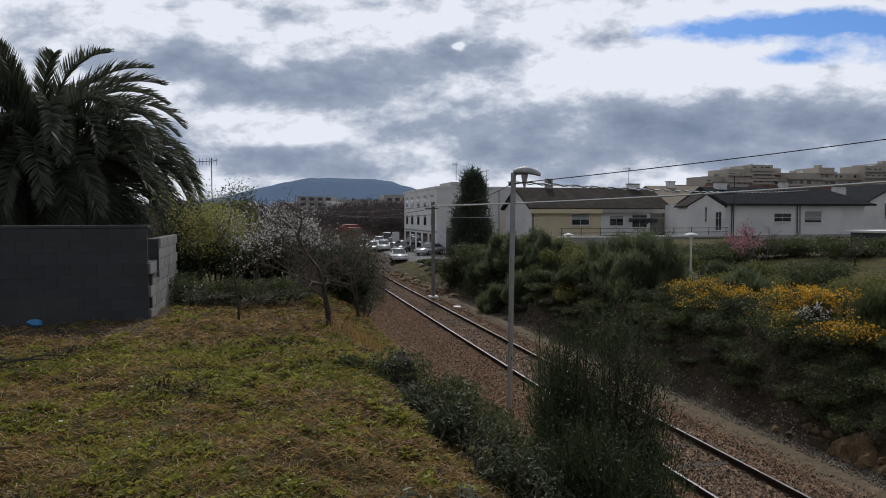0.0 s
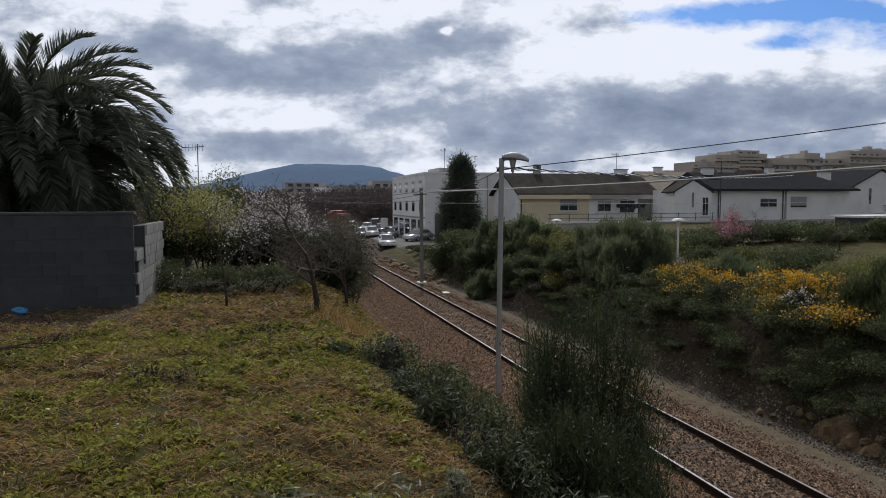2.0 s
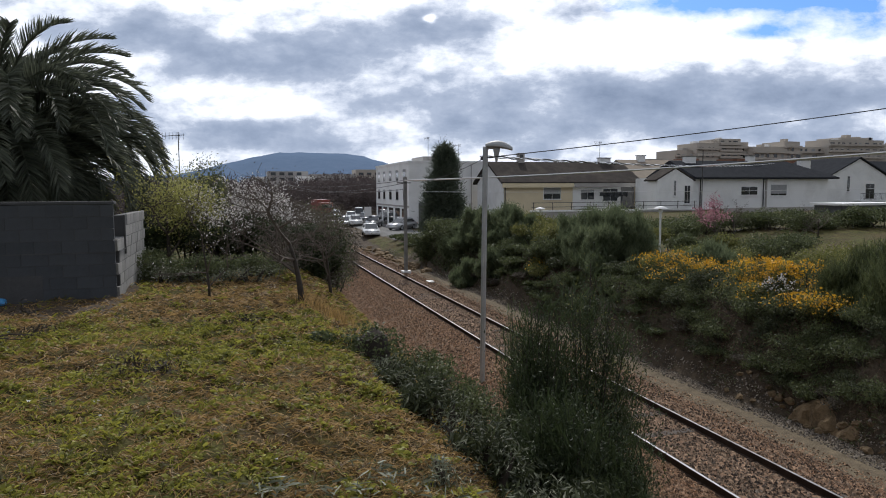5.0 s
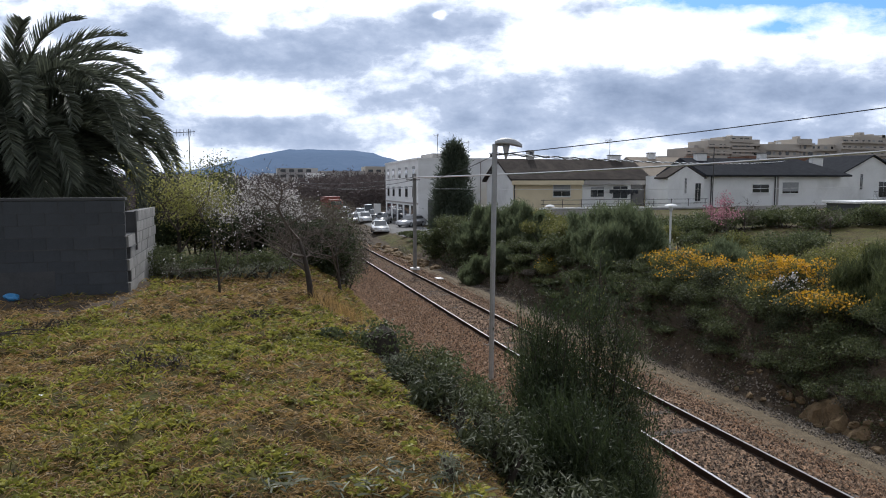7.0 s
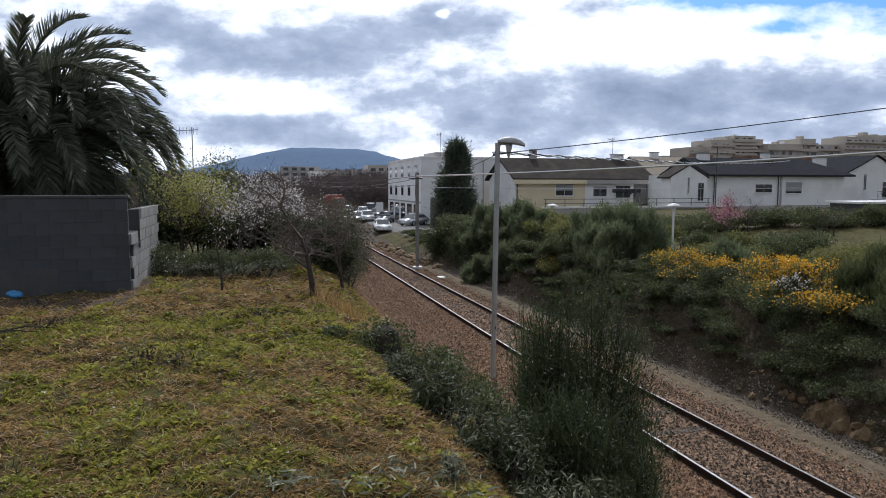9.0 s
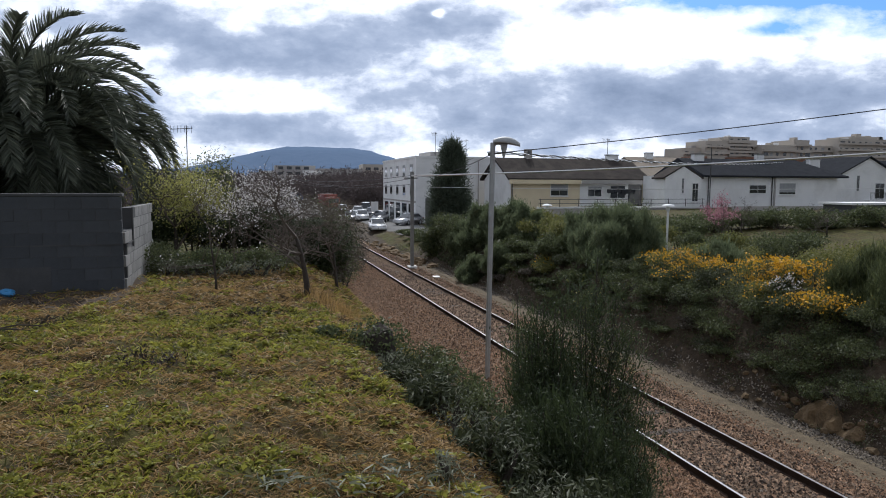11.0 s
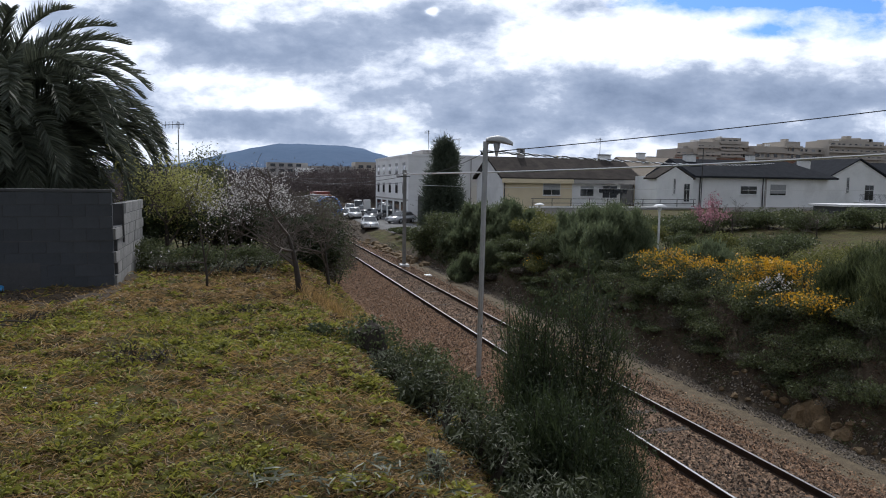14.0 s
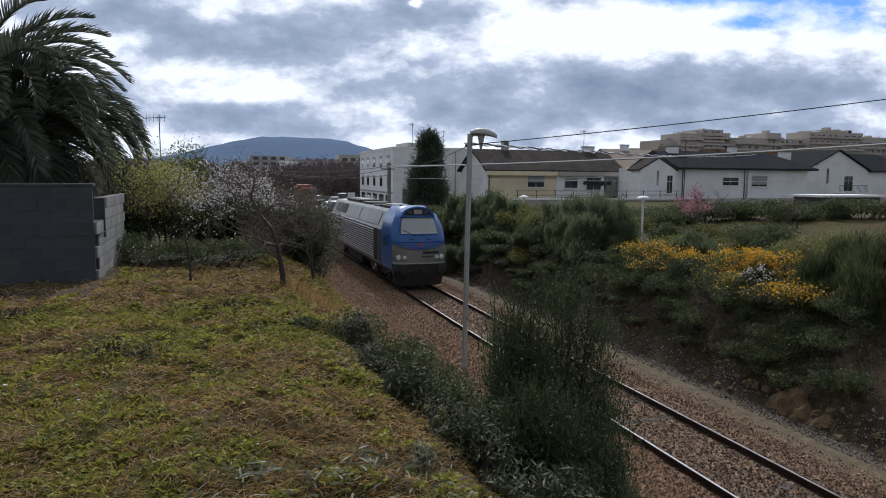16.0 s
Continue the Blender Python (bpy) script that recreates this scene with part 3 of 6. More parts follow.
def broom_bush(x, y, w, h, n, label, seed=0, mat=None, z=None, seeds=0, strand=0.5, leafy=0):
    """An upright bush of many thin green switches."""
    mat = mat or BROOM
    z0 = float(land(x, y)) - 0.05 if z is None else z
    t = thing("broom_bush", label, "shrub", at=pose(x, y, z0))
    g = np.random.default_rng(seed + 40)
    k = max(10, int(h * 12))
    heads = np.stack([g.normal(size=k) * w * 0.25, g.normal(size=k) * w * 0.25, h * g.uniform(0.42, 0.98, k)], 1)
    heads[:, 2] *= np.clip(1.12 - 0.9 * (np.hypot(heads[:, 0], heads[:, 1]) / (w * 0.5)) ** 2, 0.35, 1.0)
    bm = bmesh.new()
    for hd in heads:
        tube([(hd[0] * 0.15, hd[1] * 0.15, 0), (hd[0] * 0.6, hd[1] * 0.6, hd[2] * 0.55), tuple(hd)], [0.022, 0.012, 0.004], 4, bm)
    part("stemwork", bm, BARK, t, kind="stuff")
    j = g.integers(0, k, n)
    u = g.uniform(0.12, 1.0, (n, 1)) ** 0.7
    base = np.stack([heads[j, 0] * (0.15 + 0.85 * u[:, 0]), heads[j, 1] * (0.15 + 0.85 * u[:, 0]), heads[j, 2] * u[:, 0]], 1) + g.normal(size=(n, 3)) * 0.09 * w ** 0.5
    way = np.stack([g.normal(size=n) * 0.42, g.normal(size=n) * 0.42, np.ones(n)], 1) + base * np.array([0.35, 0.35, 0]) / w
    if math.hypot(x, y) > 15:
        part("foliage", needles(base, way, g.uniform(0.4, 1.0, n) * strand, 0.0011 * math.hypot(x, y), 0.05), mat, t)
    else:
        part("foliage", slivers(base, way, g.uniform(0.4, 1.0, n) * strand, 0.008, 0.05), mat, t)
    if leafy:
        i = g.integers(0, n, leafy)
        part("leafage", leaflets(base[i] + g.normal(size=(leafy, 3)) * 0.10 * w ** 0.5 + way[i] * 0.08, 0.038, 0.32), mat, t, kind="stuff")
    if seeds:
        i = g.integers(0, n, seeds)
        part("pale_leafage", leaflets(base[i] + g.normal(size=(seeds, 3)) * 0.08, 0.030, 0.4), OLIVE, t, "small pale leaves", kind="stuff")
    return t


def build_grass():
    def sward(n, mat, label, length, width, lie, x0=-9.5, x1=2.3, y0=2.6, y1=17, mask=None):
        y = y0 + (y1 - y0) * rng.uniform(0, 1, n) ** 1.7
        x = rng.uniform(x0, x1, n)
        if x0 < -5:
            left = -0.6 - 0.37 * y
            x = left + (x1 - left) * rng.uniform(0, 1, n)
        # few blades on the bare strip by the wall, which also darkens its shadow
        keep = ~((x < -1.98) & (y > 12.35)) & ~((x < -1.75) & (y > 10.7 + 0.25 * fuzz(x, y, 0.5, 71)) & (rng.uniform(0, 1, n) < 0.86))
        if mask is not None:
            keep &= mask(x, y) > rng.uniform(-0.5, 0.5, n)
        x, y = x[keep], y[keep]
        base = np.stack([x, y, land(x, y) - 0.005], 1)
        a = rng.uniform(0, 2 * np.pi, len(x))
        way = np.stack([np.cos(a) * lie, np.sin(a) * lie, rng.uniform(0.25, 1.0, len(x))], 1)
        grow = (0.7 + 0.06 * y) * rng.uniform(0.5, 1.3, len(x))
        ob = part("grass", (needles if mat in (THATCH, STRAW) else slivers)(base, way, length * grow, width * (0.6 + 0.09 * y), 0.35), mat, label=label)
        tagged(ob, category="grass", kind="stuff")

    def patch(x, y):
        return fuzz(x, y, 1.5, 21) * 0.8 + fuzz(x, y, 0.5, 22) * 0.5
    def tufts(x, y):
        return fuzz(x, y, 0.16, 23) * 0.7 + fuzz(x, y, 0.07, 24) * 0.5
    sward(120000, GRASS_G, "short green grass on the cleared field", 0.10, 0.009, 0.8, mask=lambda x, y: patch(x, y) * 1.1 + tufts(x, y) * 1.1 - 0.22)
    sward(150000, GRASS_B, "dry yellow brown mown grass", 0.11, 0.008, 1.8, mask=lambda x, y: 0.16 - patch(x, y) * 0.8 - tufts(y, x) * 1.2)
    sward(26000, GRASS_G, "green grass on the slope of the cutting", 0.10, 0.009, 0.9, 1.6, 5.3, 6, 34)
    sward(16000, GRASS_B, "dry grass on the slope of the cutting", 0.12, 0.009, 1.2, 1.6, 5.5, 6, 34)
    sward(5200, GRASS_B, "long dry stalks standing in the mown grass", 0.20, 0.006, 0.9, mask=lambda x, y: tufts(y, x) - 0.1)
    sward(26000, STRAW, "bleached straw scattered over the field", 0.13, 0.010, 4.0, mask=lambda x, y: tufts(y + 3, x) - 0.15)
    # rosettes of broad weed leaves between the blades
    n = 10000
    y = 2.8 + 13.5 * rng.uniform(0, 1, n) ** 1.6
    x = -0.6 - 0.37 * y + (2.5 + 0.37 * y) * rng.uniform(0, 1, n)
    keep = ~((x < -1.75) & (y > 10.7 + 0.25 * fuzz(x, y, 0.5, 71))) & (patch(x, y) * 0.9 + tufts(x, y) * 1.5 + 0.45 * ease(x, -0.8, 1.4) + 0.25 * ease(-x, 2.0, 3.5) - 0.34 > rng.uniform(-0.3, 0.5, n))
    foot = np.repeat(np.stack([x, y, land(x, y)], 1)[keep], 8, 0)
    a = rng.uniform(0, 2 * np.pi, len(foot))
    way = np.stack([np.cos(a), np.sin(a), rng.uniform(0.15, 0.9, len(foot))], 1)
    size = (0.035 + 0.004 * foot[:, 1]) * rng.uniform(0.6, 1.4, len(foot))
    weeds = part("broad_leaved_weeds", slivers(foot + way * 0.008, way, size, size * 0.42, 0.25), CLOVER, label="patches of bright green broad-leaved weeds on the field")
    tagged(weeds, category="grass", kind="stuff")
    sward(90000, THATCH, "dead brown cuttings lying on the field", 0.11, 0.010, 3.0, mask=lambda x, y: -patch(x, y) * 1.2 + tufts(x + 5, y) * 0.8)


def frond_mesh(seed, length, arch):
    """One feather leaf of a date palm: a bowed midrib with leaflets on both sides."""
    g = np.random.default_rng(seed)
    n = 130
    u = np.linspace(0.10, 1.0, n)
    ang = radians(58) - arch * u ** 1.3
    s = np.linspace(0, 1, 40)
    a = radians(58) - arch * s ** 1.3
    px_, pz = np.concatenate([[0], np.cumsum(np.cos(a[:-1]))]) * length / 39, np.concatenate([[0], np.cumsum(np.sin(a[:-1]))]) * length / 39
    bx, bz = np.interp(u, s, px_), np.interp(u, s, pz)
    pts, faces = [], []
    for side in (-1, 1):
        L = length * 0.135 * (np.sin(np.pi * np.clip(u, 0, 1) ** 0.75) ** 0.5 + 0.2) * g.uniform(0.85, 1.15, n)
        fwd = np.stack([np.cos(ang), np.zeros(n), np.sin(ang)], 1)
        up = np.stack([-np.sin(ang), np.zeros(n), np.cos(ang)], 1)
        out = np.stack([np.zeros(n), np.full(n, side * 1.0), np.zeros(n)], 1)
        way = fwd * 0.85 + out * 0.5 + up * g.uniform(0.20, 0.62, (n, 1))
        base = np.stack([bx, np.zeros(n), bz], 1)
        p, f = slivers(base, way, L, 0.030, 0.10)
        o = len(pts)
        pts += p
        faces += [tuple(i + o for i in q) for q in f]
    me = bpy.data.meshes.new("frond")
    me.from_pydata(pts, [], faces)
    bm = bmesh.new()
    bm.from_mesh(me)
    tube([(px_[i], 0, pz[i]) for i in range(0, 40, 3)], [0.035 * (1 - i / 42) + 0.004 for i in range(0, 40, 3)], 5, bm)
    bm.to_mesh(me)
    bm.free()
    me.materials.append(PALMLEAF)
    return me


def build_palm(x, y, crown, name="palm_tree"):
    z0 = float(land(x, y)) - 0.05
    t = thing(name, "large date palm with a dense crown of arching dark fronds", "palm tree", at=pose(x, y, z0))
    h = crown - z0
    bm = tube([(0, 0, 0), (0.03, 0.02, h * 0.5), (0, 0, h - 0.5), (0, 0, h)], [0.42, 0.38, 0.45, 0.30], 14)
    part("trunk", bm, BARK, t, "rough palm trunk", smooth=False)
    young = [frond_mesh(i, L, a) for i, (L, a) in enumerate(((3.7, 1.55), (4.0, 1.95), (3.9, 2.25)))]
    old = [frond_mesh(i + 9, L, a) for i, (L, a) in enumerate(((4.3, 2.2), (4.2, 2.5), (3.9, 2.8)))]
    r = random.Random(3)
    for kinds, n, hi, lo in ((young, 34, 27, -10), (old, 120, -2, -62)):
        for i in range(n):
            q = i / (n - 1)
            o = new("frond", kinds[min(2, int(q * 3))])
            o.parent = t
            tip = hi + (lo - hi) * q + r.uniform(-5, 5)
            sink = 0.1 if kinds is young else 0.45 + 0.45 * q
            o.matrix_basis = pose(0, 0, h - sink) @ pose(0, 0, 0, 0, 0, i * 137.5 + r.uniform(-8, 8)) @ pose(0.15, 0, 0, r.uniform(-10, 10), -tip, 0) @ Matrix.Scale(r.uniform(0.9, 1.08), 4)
    return t


# ---- walls and posts ----
def build_block_wall():
    """The rear of a roofless block shed at the edge of the field."""
    w = thing("wall_block_shed", "weathered grey concrete block shed wall beside the mown field", "wall", kind="structure")
    z0, top = 3.45, 5.26
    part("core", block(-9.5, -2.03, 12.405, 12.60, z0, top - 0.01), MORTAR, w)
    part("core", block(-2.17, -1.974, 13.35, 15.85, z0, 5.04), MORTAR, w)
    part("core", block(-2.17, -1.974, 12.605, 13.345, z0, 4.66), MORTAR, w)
    part("coping", block(-9.5, -1.985, 12.415, 12.64, top, top + 0.05, 0.01), MORTAR, w, "thin concrete coping")
    part("ledge", block(-9.5, -1.99, 12.392, 12.4, 4.44, 4.462), MORTAR, w, "uneven joint line along the wall")
    part("plaster_patch", block(-4.6, -3.1, 12.394, 12.4, 3.5, 4.1), MORTAR, w)
    made = {}

    def brick(L, H, y_way):
        key = (round(L, 3), round(H, 3), y_way)
        if key not in made:
            me = bpy.data.meshes.new("block")
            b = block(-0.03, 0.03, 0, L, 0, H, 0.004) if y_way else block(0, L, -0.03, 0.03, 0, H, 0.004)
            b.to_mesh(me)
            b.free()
            # the side wall takes the block colour lightened for the light on it
            me.materials.append(LITBLOCK if y_way else BLOCK)
            made[key] = me
        return made[key]
    H = 0.191
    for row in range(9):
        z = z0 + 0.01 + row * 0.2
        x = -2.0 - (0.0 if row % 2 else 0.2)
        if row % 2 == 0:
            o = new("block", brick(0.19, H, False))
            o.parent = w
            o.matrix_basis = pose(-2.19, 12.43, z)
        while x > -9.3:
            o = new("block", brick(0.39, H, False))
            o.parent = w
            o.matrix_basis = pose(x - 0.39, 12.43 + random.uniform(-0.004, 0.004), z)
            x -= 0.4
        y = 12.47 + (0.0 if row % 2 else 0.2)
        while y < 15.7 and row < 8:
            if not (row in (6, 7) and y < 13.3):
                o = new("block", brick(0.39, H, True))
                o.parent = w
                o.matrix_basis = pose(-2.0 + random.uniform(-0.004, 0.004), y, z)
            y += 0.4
    bm = tube([(-1.96, 13.25, 5.05), (-1.96, 13.25, 4.35)], 0.018, 5)
    tube([(-1.96, 12.62, 4.45), (-1.96, 13.3, 4.45)], 0.012, 5, bm)
    part("iron_bar", bm, WIRE, w, "rusty iron bars at the gap")
    return w


def build_lamp_post():
    lamp = thing("street_lamp", "grey steel street lamp with a clam-shaped head beside the railway", "street lamp", at=pose(6.98, 18.86, -0.62, 0, 0.75, -16.7))
    part("base_plate", block(-0.2, 0.2, -0.2, 0.2, 0, 0.12, 0.02), CONCRETE, lamp, "concrete footing")
    bm = prism([(0.082 * math.cos(a), 0.082 * math.sin(a)) for a in [2 * math.pi * (i + 0.5) / 8 for i in range(8)]], "z", 0.1, 7.35)
    part("post", bm, POST, lamp, "tall galvanised steel post")
    part("arm", tube([(0, 0, 7.25), (0.1, 0, 7.33), (0.3, 0, 7.33)], 0.045, 8), POST, lamp)
    bm = bmesh.new()
    n, m = 12, 12
    rows = []
    for i in range(n + 1):
        u = i / n
        wd, ht = 0.17 * math.sin(math.pi * (0.12 + 0.80 * u)) ** 0.6, 0.17 * (math.sin(math.pi * (0.10 + 0.78 * u)) ** 0.7)
        rows.append([bm.verts.new((0.0 + 0.80 * u, 1.15 * wd * math.cos(math.pi * j / m), 7.35 + 1.2 * ht * math.sin(math.pi * j / m) - 0.10 * u ** 2.2)) for j in range(m + 1)])
    for a, b in zip(rows, rows[1:]):
        for j in range(m):
            bm.faces.new((a[j], a[j + 1], b[j + 1], b[j]))
    for r in rows[::n]:
        bm.faces.new(r)
    for a, b in zip(rows, rows[1:]):
        bm.faces.new((a[0], b[0], b[m], a[m]))
    part("shade", bm, POST, lamp, "grey clam-shaped lamp hood", smooth=True)
    bowl = lathe([(0.02, -0.40), (0.04, -0.34), (0.085, -0.12), (0.11, 0.02)], 14, m=Matrix.Translation((0.33, 0, 7.30)))
    part("bowl", bowl, material("lamp_bowl", (0.30, 0.31, 0.32), (0.5, 0.5, 0.5), 4, 0.25), lamp, "greyish glass lamp bowl", smooth=True)
    for z in (6.95, 6.45):
        part("insulator", lathe([(0.02, 0), (0.035, 0.02), (0.035, 0.08), (0.02, 0.1)], 8, m=Matrix.Translation((-0.11, 0, z))), WIRE, lamp, "cable bracket")
    return lamp


def utility_pole(x, y, h, label):
    p = thing("utility_pole", label, "utility pole", at=pose(x, y, float(land(x, y)) - 0.1))
    part("post", block(-0.11, 0.11, -0.09, 0.09, 0, h, 0.02), CONCRETE, p)
    part("footing", block(-0.3, 0.3, -0.3, 0.3, 0, 0.22, 0.03), TRIM, p, "pale concrete footing")
    part("crossarm", block(-0.6, 0.35, -0.11, -0.09, h - 0.45, h - 0.38, 0.005), WIRE, p)
    return p


def cable(a, b, sag, r, mat, label):
    pts = [Vector(a).lerp(Vector(b), i / 24) - Vector((0, 0, sag * 4 * (i / 24) * (1 - i / 24))) for i in range(25)]
    return tagged(part("cable", tube(pts, r, 5), mat), label, "cable", "overhead cables")


def path_light(x, y, top, label="white path light on a slim post among the bushes"):
    z0 = float(land(x, y)) - 0.05
    p = thing("path_light", label, "lamp", "path lights", at=pose(x, y, z0))
    h = top - z0
    part("post", tube([(0, 0, 0), (0, 0, h - 0.1)], 0.055, 10), TRIM, p)
    part("cap", lathe([(0.06, h - 0.35), (0.10, h - 0.28), (0.10, h - 0.1), (0.34, h - 0.08), (0.25, h), (0.02, h + 0.05)], 14), TRIM, p, "flat white lamp cap", smooth=False)
    return p


# ---- houses ----
def window(parent, x, y, z, w, h, face="-y", shut=0.0, mat=None):
    """A window in a wall: frame, sill and pane; face names the side it looks to."""
    def put(x0, x1, d0, d1, z0, z1):
        return block(x + x0, x + x1, y + d0, y + d1, z + z0, z + z1) if face == "-y" else block(x + d0, x + d1, y + x0, y + x1, z + z0, z + z1)
    win = part("window", put(0, w, -0.03, 0.05, 0, h), TRIM, parent)
    part("pane", put(0.06, w / 2 - 0.02, -0.04, 0.0, 0.06, h - 0.06), mat or GLASS, win)
    part("pane", put(w / 2 + 0.02, w - 0.06, -0.04, 0.0, 0.06, h - 0.06), mat or GLASS, win)
    part("sill", put(-0.08, w + 0.08, -0.12, 0.0, -0.08, -0.005), TRIM, win)
    if shut:
        part("shutter", put(0.05, w - 0.05, -0.055, -0.042, h * (1 - shut), h - 0.03), SHUTTER, win, "lowered roller shutter")
    return win


def gable_roof(x0, x1, y0, y1, eave, ridge, along, over=0.45, thick=0.22):
    """A pitched roof; along names the ridge's direction."""
    if along == "x":
        m = (y0 + y1) / 2
        return prism([(y0 - over, eave - 0.1), (m, ridge), (y1 + over, eave - 0.1), (y1 + over, eave - 0.1 + thick), (m, ridge + thick), (y0 - over, eave - 0.1 + thick)], "x", x0 - over, x1 + over)
    m = (x0 + x1) / 2
    return prism([(x0 - over, eave - 0.1), (m, ridge), (x1 + over, eave - 0.1), (x1 + over, eave - 0.1 + thick), (m, ridge + thick), (x0 - over, eave - 0.1 + thick)], "y", y0 - over, y1 + over)


def gable_body(x0, x1, y0, y1, z0, eave, ridge, along):
    if along == "x":
        return prism([(y0, z0), (y1, z0), (y1, eave), ((y0 + y1) / 2, ridge - 0.05), (y0, eave)], "x", x0, x1)
    return prism([(x0, z0), (x1, z0), (x1, eave), ((x0 + x1) / 2, ridge - 0.05), (x0, eave)], "y", y0, y1)


def hip_roof(x0, x1, y0, y1, eave, ridge, over=0.5, run=3.5, left=True):
    bm = bmesh.new()
    x0, x1, y0, y1 = x0 - over, x1 + over, y0 - over, y1 + over
    m = (y0 + y1) / 2
    v = [bm.verts.new(p) for p in ((x0, y0, eave), (x1, y0, eave), (x1, y1, eave), (x0, y1, eave), (x0 + (run if left else 0), m, ridge), (x1 - run, m, ridge), (x0, y0, eave - 0.18), (x1, y0, eave - 0.18), (x1, y1, eave - 0.18), (x0, y1, eave - 0.18))]
    for f in ((0, 1, 5, 4), (1, 2, 5), (2, 3, 4, 5), (3, 0, 4), (0, 6, 7, 1), (1, 7, 8, 2), (2, 8, 9, 3), (3, 9, 6, 0), (9, 8, 7, 6)):
        bm.faces.new([v[i] for i in f])
    bmesh.ops.recalc_face_normals(bm, faces=bm.faces)
    return bm


def chimney(parent, x, y, z, h=1.0, w=0.9):
    c = part("chimney", block(x - w / 2, x + w / 2, y - 0.3, y + 0.3, z, z + h, 0.02), WHITE, parent, "white chimney")
    part("chimney_cap", block(x - w / 2 - 0.08, x + w / 2 + 0.08, y - 0.38, y + 0.38, z + h, z + h + 0.1), CONCRETE, c)
    return c


def antenna(parent, x, y, z, h, w=1.0):
    a = part("antenna", tube([(x, y, z), (x, y, z + h)], 0.03, 5), WIRE, parent, "television aerial")
    bm = tube([(x - w, y, z + h - 0.25), (x + w * 0.4, y, z + h - 0.15)], 0.02, 4)
    for i in range(7):
        xx = x - w + i * w * 0.22
        tube([(xx, y - 0.1, z + h - 0.45), (xx, y + 0.1, z + h - 0.02)], 0.012, 3, bm)
    part("crossbar", bm, WIRE, a, kind="stuff")


def build_beige_house():
    h = thing("house", "low semi-detached house, beige and white render, dark tiled roof", "house")
    x0, x1, y0, y1, z0, eave, ridge = 28.5, 43.3, 70.0, 78.5, 2.6, 6.15, 8.5
    part("wall", gable_body(x0, 37.0, y0, y1, z0, eave, ridge, "x"), BEIGE, h, "beige rendered wall")
    part("wall", gable_body(37.01, x1, y0 - 0.02, y1, z0, eave, ridge, "x"), WHITE, h, "white rendered wall")
    part("gable_wall", prism([(y0, z0), (y1, z0), (y1, eave), ((y0 + y1) / 2, ridge - 0.05), (y0, eave)], "x", x0 - 0.08, x0 - 0.003), WHITE, h, "white gable end")
    part("roof", gable_roof(x0, x1 + 2.2, y0, y1, eave, ridge, "x", 0.5), TILES, h, "dark brown tiled roof")
    part("fascia", block(x0 - 0.4, 36.9, y0 - 0.53, y0 - 0.505, eave - 0.5, eave - 0.02), BEIGE, h)
    part("fascia", block(37.0, x1 + 2.4, y0 - 0.53, y0 - 0.505, eave - 0.5, eave - 0.02), GREYWALL, h)
    window(h, 33.3, y0, 4.3, 2.2, 1.35, shut=0.55)
    window(h, 38.0, y0 - 0.02, 4.2, 1.8, 1.2, shut=0.3)
    window(h, 40.9, y0 - 0.02, 4.0, 2.0, 1.5)
    w = part("annexe", block(x1 + 0.01, x1 + 2.2, y0 + 0.6, y1, z0, eave - 0.1), DARKBAY, h, "carport bay with its shade painted dark")
    part("doorway", block(x1 + 0.3, x1 + 1.9, y0 + 0.57, y0 + 0.605, z0 + 0.2, eave - 0.5), GLASS, w)
    part("gutter_pipe", tube([(x0 + 0.1, y0 - 0.08, z0), (x0 + 0.1, y0 - 0.08, eave - 0.2)], 0.06, 6), WIRE, h)
    chimney(h, 43.5, (y0 + y1) / 2, ridge - 0.3, 1.0, 1.5)
    c = part("chimney", block(31.95, 32.75, 74.0, 74.6, ridge - 0.2, ridge + 1.25, 0.03), GREYWALL, h, "grey chimney with an open top")
    part("flue_opening", block(32.15, 32.55, 73.985, 73.998, ridge + 0.6, ridge + 1.05), GLASS, c)
    antenna(h, 42.9, 74.25, ridge, 2.8, 0.7)
    return h


